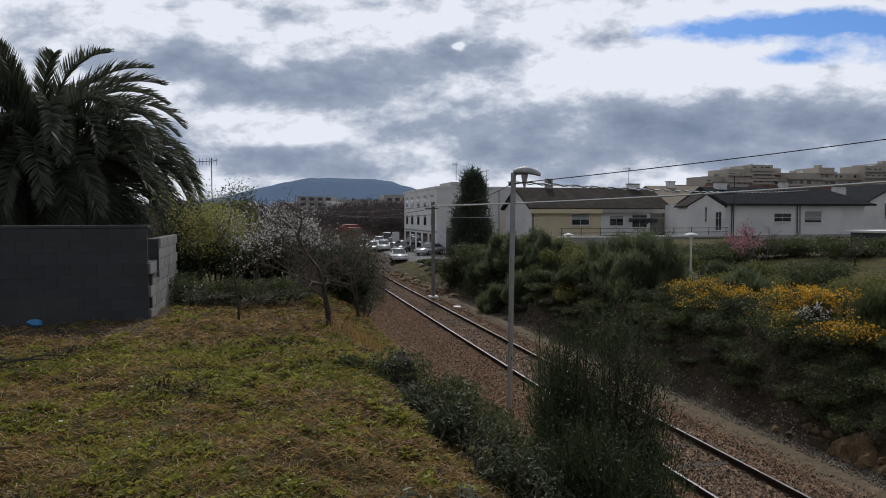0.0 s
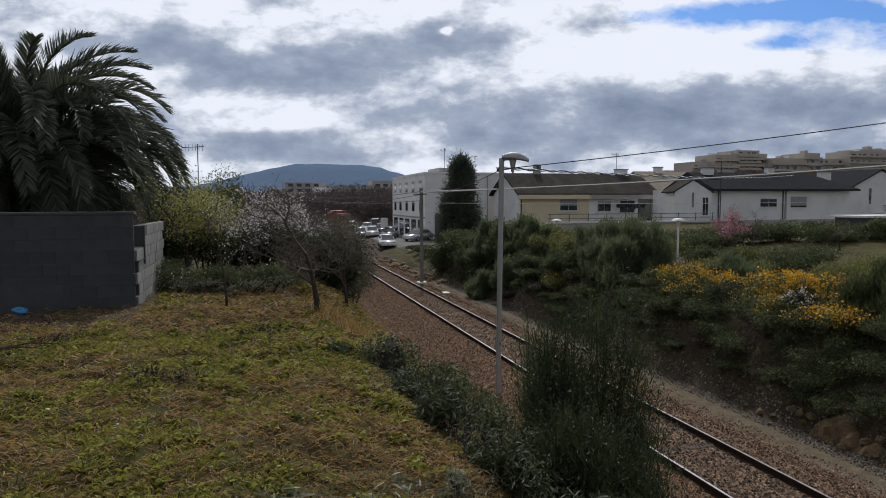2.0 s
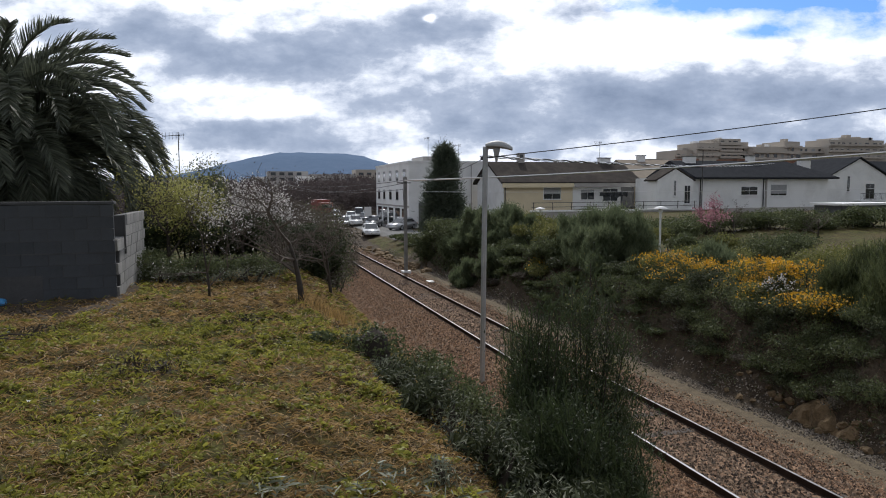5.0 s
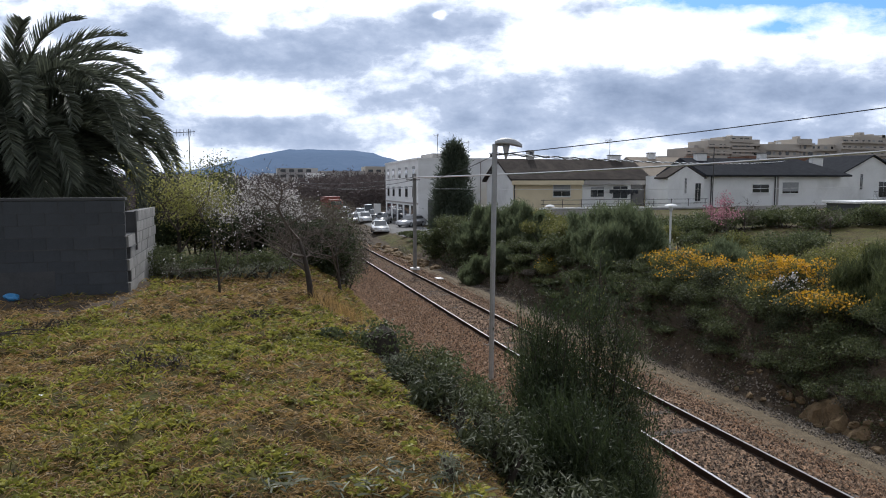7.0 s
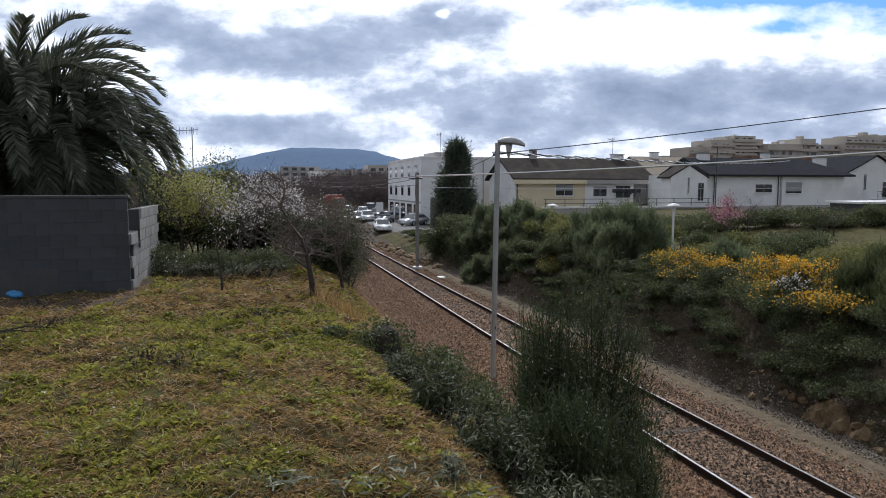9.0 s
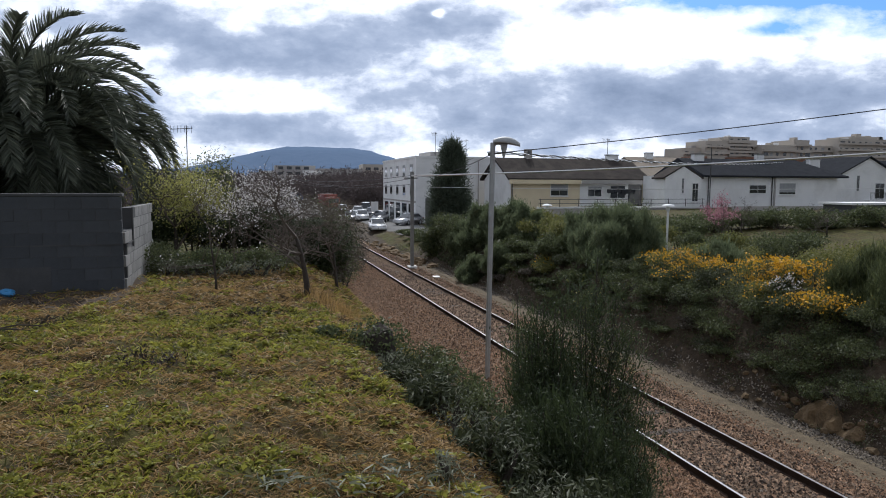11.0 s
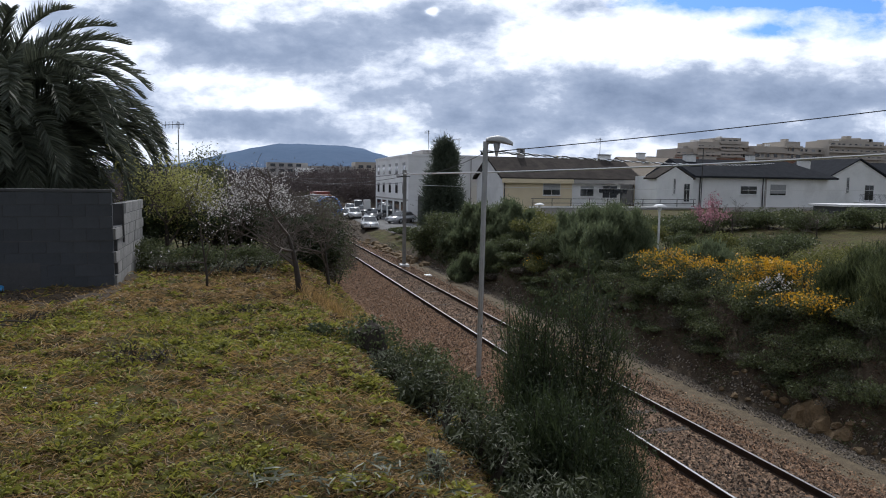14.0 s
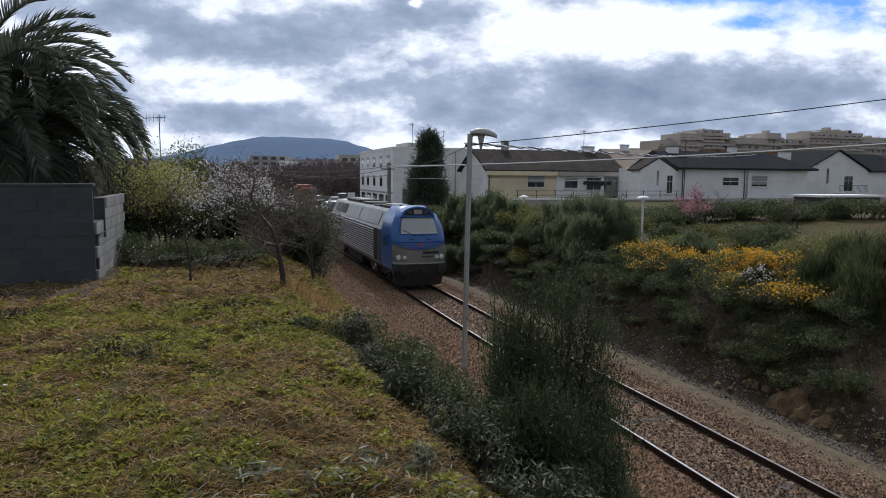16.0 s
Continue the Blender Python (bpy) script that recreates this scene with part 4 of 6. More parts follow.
def build_white_house():
    h = thing("house", "white single-storey house with dark slate hipped roof and projecting gable", "house")
    y0, y1, z0, eave, ridge = 60.0, 68.0, 2.9, 6.62, 8.55
    part("wall", block(44.0, 63.6, y0, y1, z0, eave), WHITE, h, "white rendered wall")
    part("roof", hip_roof(46.2, 64.0, y0, y1, eave, ridge, 0.6, 3.2, False), SLATE, h, "dark slate hipped roof")
    part("gable_wall", gable_body(40.45, 44.7, y0 - 1.4, y0 + 0.3, z0, 6.3, 7.5, "y"), WHITE, h, "white projecting gable")
    part("gable_roof", gable_roof(40.45, 44.7, y0 - 1.2, y0 + 0.4, 6.3, 7.5, "y", 0.25, 0.14), TILES, h, "brown tiled gable roof")
    window(h, 42.35, y0 - 1.4, 4.7, 0.3, 1.6)
    window(h, 43.6, y0 - 1.4, 3.9, 0.75, 1.9)
    window(h, 51.8, y0, 4.7, 2.2, 0.95)
    window(h, 55.7, y0, 4.6, 2.2, 1.25, shut=0.8)
    part("pillar", block(55.0, 55.2, y0 - 0.09, y0 - 0.003, z0, eave), GREYWALL, h)
    part("gutter_pipe", tube([(46.6, y0 - 0.08, z0), (46.6, y0 - 0.08, eave - 0.1)], 0.06, 6), WIRE, h)
    part("gutter_pipe", tube([(54.7, y0 - 0.12, z0), (54.7, y0 - 0.08, eave - 0.1)], 0.06, 6), WIRE, h)
    chimney(h, 47.8, 63.5, 8.2, 0.75, 1.3)
    chimney(h, 56.4, 64.0, 8.2, 0.9, 0.9)
    chimney(h, 64.6, 64.5, 7.3, 1.4, 1.5)
    part("aerial_pole", tube([(45.3, y0 - 2.0, z0), (45.3, y0 - 2.0, 9.3)], 0.05, 6), WIRE, h, "slim dark mast")
    return h


def build_rear_house():
    h = thing("house", "house with a faded tan tiled roof behind the white house", "house")
    part("wall", gable_body(47.5, 58.0, 72.5, 82.0, 2.9, 6.55, 9.0, "x"), BEIGE, h, "beige rendered wall")
    part("roof", gable_roof(47.5, 58.0, 72.5, 82.0, 6.55, 9.0, "x", 0.5), TANTILE, h, "faded tan tiled roof")
    chimney(h, 50.5, 77.0, 8.8, 0.9, 1.0)
    return h


def build_end_house():
    h = thing("house", "white house with broad front gable and small balcony", "house")
    y0, y1, z0, eave, ridge = 70.0, 80.0, 2.9, 6.75, 9.35
    part("wall", gable_body(74.0, 84.8, y0, y1, z0, eave, ridge, "y"), WHITE, h, "white rendered gable front")
    part("roof", gable_roof(74.0, 84.8, y0 + 0.1, y1, eave, ridge, "y", 0.35, 0.16), SLATE, h)
    part("side_wing", block(84.82, 96, y0 + 1.5, y1, z0, eave), WHITE, h)
    part("wing_roof", hip_roof(84.2, 96, y0 + 1.5, y1, eave, ridge - 0.1, 0.4, 3.5, False), SLATE, h, "dark slate roof")
    window(h, 77.4, y0, 4.9, 0.5, 2.1)
    window(h, 80.6, y0, 3.9, 1.6, 2.1)
    part("balcony", block(78.9, 84.0, y0 - 0.9, y0 - 0.003, 3.6, 3.75), WHITE, h)
    bm = tube([(78.9, y0 - 0.85, 4.7), (84.0, y0 - 0.85, 4.7)], 0.03, 4)
    for i in range(25):
        tube([(78.95 + i * 0.21, y0 - 0.85, 3.75), (78.95 + i * 0.21, y0 - 0.85, 4.7)], 0.02, 4, bm)
    part("railing", bm, WIRE, h, "dark balcony railing")
    chimney(h, 82.0, 76, 8.3, 1.3, 1.8)
    return h


def build_white_block():
    b = thing("apartment_building", "white three-storey building with flat roof beside the street", "building")
    x0, x1, y0, y1, z0, top = 20.0, 30.2, 79.7, 99.8, 0.3, 8.75
    part("wall", block(x0, x1, y0, y1, z0, top), WHITE, b, "white rendered walls")
    part("parapet", block(x0 - 0.08, x1 + 0.08, y0 - 0.08, y1 + 0.08, top, top + 0.25), WHITE, b)
    part("band", block(x0 - 0.06, x0 - 0.003, y0, y1, 3.3, 3.5), GREYWALL, b)
    for z in (4.1, 6.6):
        for y in (81.2, 85.2, 89.2, 93.2, 96.8):
            window(b, x0, y, z, 1.5, 1.45, "-x", shut=0.25)
    for y in (80.8, 84.6, 88.4, 92.2, 96.0):
        part("shopfront", block(x0 - 0.03, x0 + 0.05, y, y + 2.6, z0 + 0.3, 3.1), GLASS, b, "dark shop window")
    window(b, 23.2, y0, 6.7, 1.9, 1.3, "-y")
    window(b, 29.0, y0, 6.9, 0.6, 0.7, "-y")
    # flat dark sheet on the wall, painting the shade of an opening
    part("ground_floor_shade", block(21.2, 25.6, y0 - 0.03, y0 - 0.003, z0 + 0.4, 3.9), DARKBAY, b, "dark sheet painting the shade of a ground floor opening")
    part("downpipe", tube([(28.0, y0 - 0.1, z0), (28.0, y0 - 0.1, top - 0.2)], 0.06, 6), GREYWALL, b)
    part("penthouse", block(23.0, 27.5, 84, 90, top + 0.25, top + 1.0), GREYWALL, b)
    part("roof_tank", block(24.2, 25.6, 81, 82.2, top + 0.25, top + 0.75), CONCRETE, b)
    antenna(b, 23.4, 83, top, 3.4, 0.5)
    antenna(b, 27.5, 83, top, 2.6, 0.8)
    return b


def build_far_town():
    r = random.Random(5)
    t = thing("distant_apartments", "long tan apartment terraces stepped along the far ridge", "building")

    def slab(x0, x1, y, z0, z1, depth=14, step=3.0, mat=None):
        w = part("block", block(x0, x1, y, y + depth, z0, z1), mat or FARWALL, t)
        n = int((z1 - z0) / step)
        for i in range(n):
            z = z0 + i * step + 1.0
            x = x0 + 0.8
            while x < x1 - 2:
                wide = r.choice((1.3, 1.8, 2.6))
                part("window", block(x, x + wide, y - 0.06, y - 0.01, z, z + 1.5), r.choice((SHUTTER, GLASS, GLASS)), w)
                x += wide + r.uniform(0.9, 2.6)
        return w
    # stepped skyline beyond the houses
    for x0, x1, z1 in ((185.5, 196, 22.3), (194.6, 206, 25.4), (204, 223, 26.2), (207.5, 219, 27.6), (222, 241, 24.0), (239.7, 248.3, 26.6), (248, 267, 24.5), (266.5, 300, 28.0), (276, 292, 29.3), (300, 340, 26.5), (340, 385, 29)):
        y = 250 + r.uniform(0, 10)
        w = slab(x0, x1, y, 0.2, z1)
        for z in np.arange(z1 - 11.6, z1 - 1.0, 2.9):
            part("balcony", block(x0 - 0.3, x1 + 0.3, y - 1.3, y - 0.01, float(z), float(z) + 0.9), FARWALL, w)
        for k in range(max(1, int((x1 - x0) / 7))):
            q = r.uniform(x0 + 0.5, x1 - 3)
            part("roof_hut", block(q, q + r.uniform(1.2, 3.0), y + 3, y + 6, z1, z1 + r.uniform(0.6, 1.6)), r.choice([FARWALL, WHITE, GREYWALL]), w)
    for i in range(9):
        x = 165 + i * 9
        part("house", block(x, x + 7, 246, 254, 0.2, 16.5 + r.uniform(0, 2)), REDTILE if i % 3 else FARWALL, t)
    return t


def build_mid_town():
    t = thing("distant_buildings", "brown apartment blocks below the wooded hill", "building")
    r = random.Random(9)
    for x0, x1, y, z1 in ((34, 56, 330, 13.2), (56, 74, 330, 15.5), (14, 33, 330, 14.5), (-16, 12, 380, 9)):
        w = part("block", block(x0, x1, y, y + 12, 0, z1), GREYWALL if x0 != 56 else FARWALL, t)
        for z in (4, 7, 10, 12.6):
            if z + 1.5 < z1:
                for k in range(int((x1 - x0 - 2) / 4)):
                    part("window", block(x0 + 1.5 + 4 * k, x0 + 3.8 + 4 * k, y - 0.06, y - 0.01, z, z + 1.4), GLASS, w)
    for i in range(34):
        x, y = r.uniform(-60, 40), r.uniform(300, 520)
        w = part("house", block(x, x + 9, y, y + 8, 0, 6 + y * 0.014 + r.uniform(-2, 2)), r.choice([WHITE, GREYWALL, WHITE, FARWALL]), t)
    return t


def build_hill():
    n = 90
    xs = np.linspace(-1500, 2600, n)
    top = 20 + 143 * np.exp(-((xs - 190) / 330) ** 2) + 118 * np.exp(-((xs - 620) / 300) ** 2) + 45 * np.exp(-((xs + 350) / 400) ** 2) + 40 * np.exp(-((xs - 1500) / 700) ** 2)
    top = top + 5 * fuzz(xs, xs * 0, 60, 3) + 3 * fuzz(xs, xs * 0, 25, 4)
    pts, faces = [], []
    for j, (dy, f) in enumerate(((0, 0.0), (300, 0.35), (600, 0.75), (900, 1.0), (1500, 0.6))):
        for i in range(n):
            pts.append((float(xs[i]), 2500 + dy, float(top[i] * f + 12 * fuzz(xs[i], dy, 110, 6) * (0 < f < 1))))
    for j in range(4):
        for i in range(n - 1):
            a = j * n + i
            faces.append((a, a + 1, a + n + 1, a + n))
    return part("backdrop_hill", (pts, faces), HILL, label="distant wooded hill, blue-grey with painted haze", smooth=True, kind="structure")


def woods(x0, x1, y0, y1, h, n, mat, label, seed, leaf=0.5):
    """A belt of far leafless trees, a mass of upward twigs with an uneven top."""
    g = np.random.default_rng(seed)
    k = max(4, n // 220)
    cx, cy = g.uniform(x0, x1, k), g.uniform(y0, y1, k)
    ch = h * g.uniform(0.6, 1.1, k)
    i = g.integers(0, k, n)
    d = g.normal(size=(n, 3))
    d /= np.linalg.norm(d, axis=1, keepdims=True)
    at = np.stack([cx[i], cy[i], land(cx[i], cy[i]) + ch[i] * 0.55], 1) + d * np.stack([ch[i] * 0.45, ch[i] * 0.45, ch[i] * 0.5], 1) * g.uniform(0.0, 1.0, (n, 1)) ** 0.55
    way = d * np.array([0.7, 0.7, 0.3]) + np.array([0, 0, 0.35]) + g.normal(size=(n, 3)) * 0.6
    return tagged(part("woods", needles(at, way, leaf * 2.2 * g.uniform(0.5, 1.3, n), leaf * 0.6), mat), label, "trees", kind="stuff")


# ---- put the large things in place ----
build_track()
build_block_wall()
build_lamp_post()
utility_pole(10.87, 44.35, 6.6, "slender grey concrete utility pole beside the track")
build_palm(-5.35, 18.6, 6.95)
build_beige_house()
build_white_house()
build_rear_house()
build_end_house()
build_white_block()
build_far_town()
build_mid_town()
build_hill()


# ---- the locomotive: local y runs back from its nose, z up from the rail heads ----
BLUE = material("blue_paint", (0.012, 0.085, 0.29), (0.018, 0.12, 0.40), 1.5, 0.36, dirt=(0.03, 0.06, 0.13, 0.5), clear=0.3)
DEEPBLUE = material("deep_blue_paint", (0.008, 0.04, 0.20), (0.012, 0.06, 0.27), 1.5, 0.35, clear=0.3)
SILVER = material("silver_paint", (0.19, 0.195, 0.185), (0.30, 0.305, 0.29), 1.2, 0.42, metal=0.25, dirt=(0.12, 0.11, 0.10, 0.6))
DARKSTEEL = material("sooty_steel", (0.012, 0.012, 0.013), (0.04, 0.038, 0.036), 3.0, 0.75, bump=0.2)
DARKGREY = material("dark_grey_paint", (0.04, 0.045, 0.055), (0.075, 0.08, 0.09), 2.0, 0.5)
# the pale grey-green base paints the sky's reflection into the glass
WINDSCREEN = glass_material("painted_reflection_windscreen", (0.34, 0.385, 0.37))
LENS = material("headlight_lens", (0.55, 0.56, 0.56), (0.8, 0.8, 0.8), 9.0, 0.15)
REDLENS = material("red_lens", (0.35, 0.02, 0.02), (0.5, 0.04, 0.03), 9.0, 0.25)


def half_width(z):
    return 1.42 - 0.06 * max(0.0, (1.3 - z)) - (0.62 * ((z - 2.55) / 1.6) ** 2.2 if z > 2.55 else 0.0)


def rake(z):
    if z < 2.1:
        return 0.05 * (2.1 - z) / 1.1
    if z < 3.75:
        return 0.62 * ((z - 2.1) / 1.65) ** 1.15
    return 0.62 + 1.1 * ((z - 3.75) / 0.4) ** 1.6


def nose_point(u, z, out=0.0):
    return (u * half_width(z), rake(z) + 0.42 * abs(u) ** 3.2 - out, z)


def nose_panel(z0, z1, u0=-1.0, u1=1.0, out=0.0, nu=18, nz=8, rim=0.03):
    """A patch of the nose, standing proud by out, with a rim turned back; z0 and z1 may vary with u."""
    lo = z0 if callable(z0) else (lambda u: z0)
    hi = z1 if callable(z1) else (lambda u: z1)
    bm = bmesh.new()
    rows = []
    for j in range(nz + 1):
        row = []
        for i in range(nu + 1):
            u = u0 + (u1 - u0) * i / nu
            row.append(bm.verts.new(nose_point(u, lo(u) + (hi(u) - lo(u)) * j / nz, out)))
        rows.append(row)
    for a, b in zip(rows, rows[1:]):
        for i in range(nu):
            bm.faces.new((a[i], a[i + 1], b[i + 1], b[i]))
    if rim:
        loop = rows[0] + [r[-1] for r in rows[1:]] + rows[-1][-2::-1] + [r[0] for r in rows[-2:0:-1]]
        back = [bm.verts.new(v.co + Vector((0, rim, 0))) for v in loop]
        n = len(loop)
        for i in range(n):
            bm.faces.new((loop[i], loop[(i + 1) % n], back[(i + 1) % n], back[i]))
    return bm


def cab_shell(z0, z1, y1, nz=16):
    """Side and roof skin of the cab from the nose's edge back to y1."""
    bm = bmesh.new()
    zs = [z0 + (z1 - z0) * j / nz for j in range(nz + 1)]
    rings = []
    for k in range(7):
        f = k / 6
        ring = []
        for s, order in ((-1, zs), (1, zs[::-1])):
            for z in order:
                y = rake(z) + 0.42
                ring.append(bm.verts.new((s * half_width(z), y + (max(y1, y + 0.05) - y) * f, z)))
        rings.append(ring)
    for a, b in zip(rings, rings[1:]):
        for i in range(len(a) - 1):
            bm.faces.new((a[i], a[i + 1], b[i + 1], b[i]))
    return bm


def wheel(parent, y, side):
    w = thing("wheel", "", "", at=pose(side * 0.80, y, 0.533))
    w.parent = parent
    turn = pose(0, 0, 0, 0, 90, 0)
    part("tyre", lathe([(0.10, -0.06), (0.535, -0.06), (0.535, 0.06), (0.10, 0.06)], 24, m=turn), RAIL, w)
    part("disc", lathe([(0.05, -0.07), (0.40, -0.07), (0.40, 0.07), (0.05, 0.07)], 16, m=turn), DARKSTEEL, w)
    spoke = block(-0.075, 0.075, -0.04, 0.04, -0.36, 0.36)
    part("spoke", spoke, DARKSTEEL, w)
    return w


def build_locomotive():
    t = thing("locomotive", "blue and silver six-axle diesel locomotive running on the track", "locomotive", at=pose(TRACK, 30.5, 0))
    L = 22.6
    nose = part("nose", nose_panel(0.95, 4.15, rim=0), BLUE, t, "rounded blue cab front", smooth=True)
    part("cab", cab_shell(0.95, 4.15, 2.9), BLUE, t, "blue cab shell", smooth=True)

    def dip(u):
        return 2.02 + 0.30 * abs(u) ** 2
    part("lower_band", nose_panel(0.93, 1.276, out=0.013), DARKSTEEL, nose, "sooty lower front panel", smooth=True)
    part("silver_band", nose_panel(1.28, dip, out=0.012), SILVER, nose, "silver lower front panel", smooth=True)
    part("dark_band", nose_panel(lambda u: dip(u) + 0.004, lambda u: 2.40 + 0.02 * abs(u), out=0.012), DEEPBLUE, nose, "deep blue curved stripe", smooth=True)
    part("windscreen_frame", nose_panel(2.76, 3.66, -0.735, 0.735, 0.010), DEEPBLUE, nose, smooth=True)
    part("windscreen", nose_panel(2.81, 3.61, -0.70, 0.70, 0.022, rim=0.02), WINDSCREEN, nose, "windscreen with the sky's reflection painted pale", smooth=True)
    for a, b in (((-0.62, 3.0), (-0.15, 2.70)), ((0.18, 2.70), (-0.12, 2.76))):
        part("wiper", tube([nose_point(a[0], a[1], 0.05), nose_point(b[0], b[1], 0.05)], 0.016, 5), DARKSTEEL, nose)
    for s in (-1, 1):
        for u, r in ((0.60, 0.10), (0.80, 0.13)):
            c = Vector(nose_point(s * u, 1.62, 0.03))
            h = part("headlight", lathe([(r, -0.05), (r, 0.02), (r * 0.8, 0.035), (0.01, 0.04)], 18, m=Matrix.Translation(c) @ pose(0, 0, 0, 90, 0, 0)), LENS, nose, "round clear headlight", smooth=True)
            part("bezel", lathe([(r * 1.16, -0.05), (r * 1.16, 0.012), (r * 1.02, 0.012)], 18, m=Matrix.Translation(c) @ pose(0, 0, 0, 90, 0, 0)), SILVER, h)
    part("nameplate", nose_panel(1.80, 1.92, 0.06, 0.68, 0.028, 12, 2), DARKSTEEL, nose, "dark lettering strip")
    part("side_mark", nose_panel(1.62, 1.70, 0.00, 0.46, 0.028, 10, 2), DARKGREY, nose)
    part("marker_light", nose_panel(2.20, 2.32, -0.07, 0.05, 0.03, 3, 3), REDLENS, nose, "small red plate")
    for u in (-0.32, 0.32):
        part("grab_handle", tube([nose_point(u - 0.07, 2.54, 0.05), nose_point(u + 0.07, 2.54, 0.05)], 0.018, 5), DARKSTEEL, nose)
    # lamp housing over the windscreen
    hood = prism([(x, 3.66 + 0.52 * math.sqrt(max(0.0, 1 - (x / 0.92) ** 2))) for x in [-0.92 + 1.84 * i / 16 for i in range(17)]], "y", 0.62, 2.6)
    hood = part("roof_lamp_housing", hood, BLUE, t, "blue arched lamp housing")
    part("lamp_recess", prism([(x, 3.74 + 0.36 * math.sqrt(max(0.0, 1 - (x / 0.74) ** 2))) for x in [-0.74 + 1.48 * i / 14 for i in range(15)]], "y", 0.60, 0.617), DARKSTEEL, hood)
    for x in (-0.42, 0.42):
        part("upper_headlight", lathe([(0.10, -0.03), (0.10, 0.02), (0.02, 0.03)], 14, m=Matrix.Translation((x, 0.59, 3.88)) @ pose(0, 0, 0, 90, 0, 0)), DARKGREY, hood)
    part("destination_panel", block(-0.22, 0.22, 0.575, 0.599, 3.80, 4.02, 0.01), SHUTTER, hood, "grey panel")
    # body behind the cab
    sec = [(1.42, 0.98), (1.42, 2.86), (1.36, 2.95), (0.98, 3.82), (0.80, 3.93), (-0.80, 3.93), (-0.98, 3.82), (-1.36, 2.95), (-1.42, 2.86), (-1.42, 0.98)]
    body = part("body", prism(sec, "y", 2.91, L - 2.6), SILVER, t, "silver engine compartment")
    for s in (-1, 1):
        part("cab_door", block(min(s * 1.40, s * 1.435), max(s * 1.40, s * 1.435), 2.95, 3.75, 1.05, 2.80, 0.01), DARKGREY, t, "dark grey cab door")
        part("side_panel", block(min(s * 1.40, s * 1.43), max(s * 1.40, s * 1.43), 3.80, 4.60, 1.05, 2.82, 0.01), DARKSTEEL, t, "dark side panel")
        part("cab_window", block(min(s * 1.38, s * 1.425), max(s * 1.38, s * 1.425), 1.75, 2.45, 2.05, 2.55, 0.03), GLASS, t)
        part("mirror", block(min(s * 1.44, s * 1.56), max(s * 1.44, s * 1.56), 1.25, 1.33, 2.10, 2.75, 0.03), BLUE, t, "blue rear view mirror")
        part("intake", block(min(s * 1.40, s * 1.423), max(s * 1.40, s * 1.423), 4.75, L - 4.1, 1.14, 2.80), DARKSTEEL, body, "dark air intake behind the louvres")
        for i in range(12):
            z = 1.15 + i * 0.138
            part("louvre", prism([(s * 1.424, z), (s * 1.475, z + 0.012), (s * 1.475, z + 0.055), (s * 1.424, z + 0.092)], "y", 4.7, L - 4.0), SILVER, body)

        def slope(y0, y1, f0, f1, out, mat, name, label=""):
            p = [Vector((s * 1.36, 0, 2.95)).lerp(Vector((s * 0.98, 0, 3.82)), f) for f in (f0, f1)]
            n = Vector((s * 0.87, 0, 0.38)).normalized() * out
            return part(name, prism([(p[0].x, p[0].z), (p[1].x, p[1].z), (p[1].x + n.x, p[1].z + n.z), (p[0].x + n.x, p[0].z + n.z)], "y", y0, y1), mat, body, label)
        slope(4.0, 9.4, 0.08, 0.9, 0.03, SILVER, "roof_hatch")
        slope(9.6, 14.0, 0.08, 0.9, 0.03, SILVER, "roof_hatch")
        slope(14.3, 16.0, 0.2, 0.9, 0.03, DARKSTEEL, "roof_grille", "black roof grille")
        g = slope(16.4, 18.6, 0.2, 0.9, 0.03, DARKSTEEL, "roof_grille", "black roof grille")
        for k in range(5):
            slope(16.5 + 0.42 * k, 16.62 + 0.42 * k, 0.2, 0.9, 0.045, SILVER, "grille_bar")
    for y0, y1, h in ((3.6, 6.2, 0.16), (6.6, 8.0, 0.10), (9.0, 11.4, 0.14), (12.2, 16.8, 0.18)):
        d = part("roof_unit", block(-0.72, 0.72, y0, y1, 3.93, 3.93 + h, 0.03), DARKSTEEL, body, "black roof equipment")
    for y in (4.5, 5.4, 13.2, 14.6, 16.0):
        part("fan_guard", lathe([(0.55, 0), (0.55, 0.05), (0.05, 0.08)], 20, m=Matrix.Translation((0, y, 4.09))), DARKGREY, body)
    part("rear_cab", block(-1.40, 1.40, L - 2.59, L - 0.3, 0.98, 3.72, 0.25), SILVER, t, "silver rear cab")
    part("horn", tube([(-0.5, 2.7, 4.12), (-0.5, 2.2, 4.16), (-0.5, 2.1, 4.16)], [0.03, 0.03, 0.07], 8), DARKSTEEL, t)
    # frame, buffers, plough
    part("buffer_beam", block(-1.38, 1.38, 0.06, 0.5, 0.92, 1.277, 0.03), DARKSTEEL, t, "dark buffer beam")
    for s in (-1, 1):
        b = part("buffer", lathe([(0.11, 0.0), (0.11, 0.34), (0.23, 0.36), (0.23, 0.42), (0.05, 0.44)], 18, m=Matrix.Translation((s * 0.97, 0.06, 1.06)) @ pose(0, 0, 0, 90, 0, 0)), DARKSTEEL, t, "round dark buffer", smooth=False)
        part("step", block(min(s * 1.1, s * 1.42), max(s * 1.1, s * 1.42), 1.3, 1.75, 0.38, 0.44), DARKSTEEL, t)
        part("step", block(min(s * 1.1, s * 1.42), max(s * 1.1, s * 1.42), 1.3, 1.75, 0.70, 0.76), DARKSTEEL, t)
        part("step_light", block(min(s * 1.43, s * 1.45), max(s * 1.43, s * 1.45), 4.0, 4.25, 0.72, 0.84, 0.01), TRIM, t, "small white fitting")
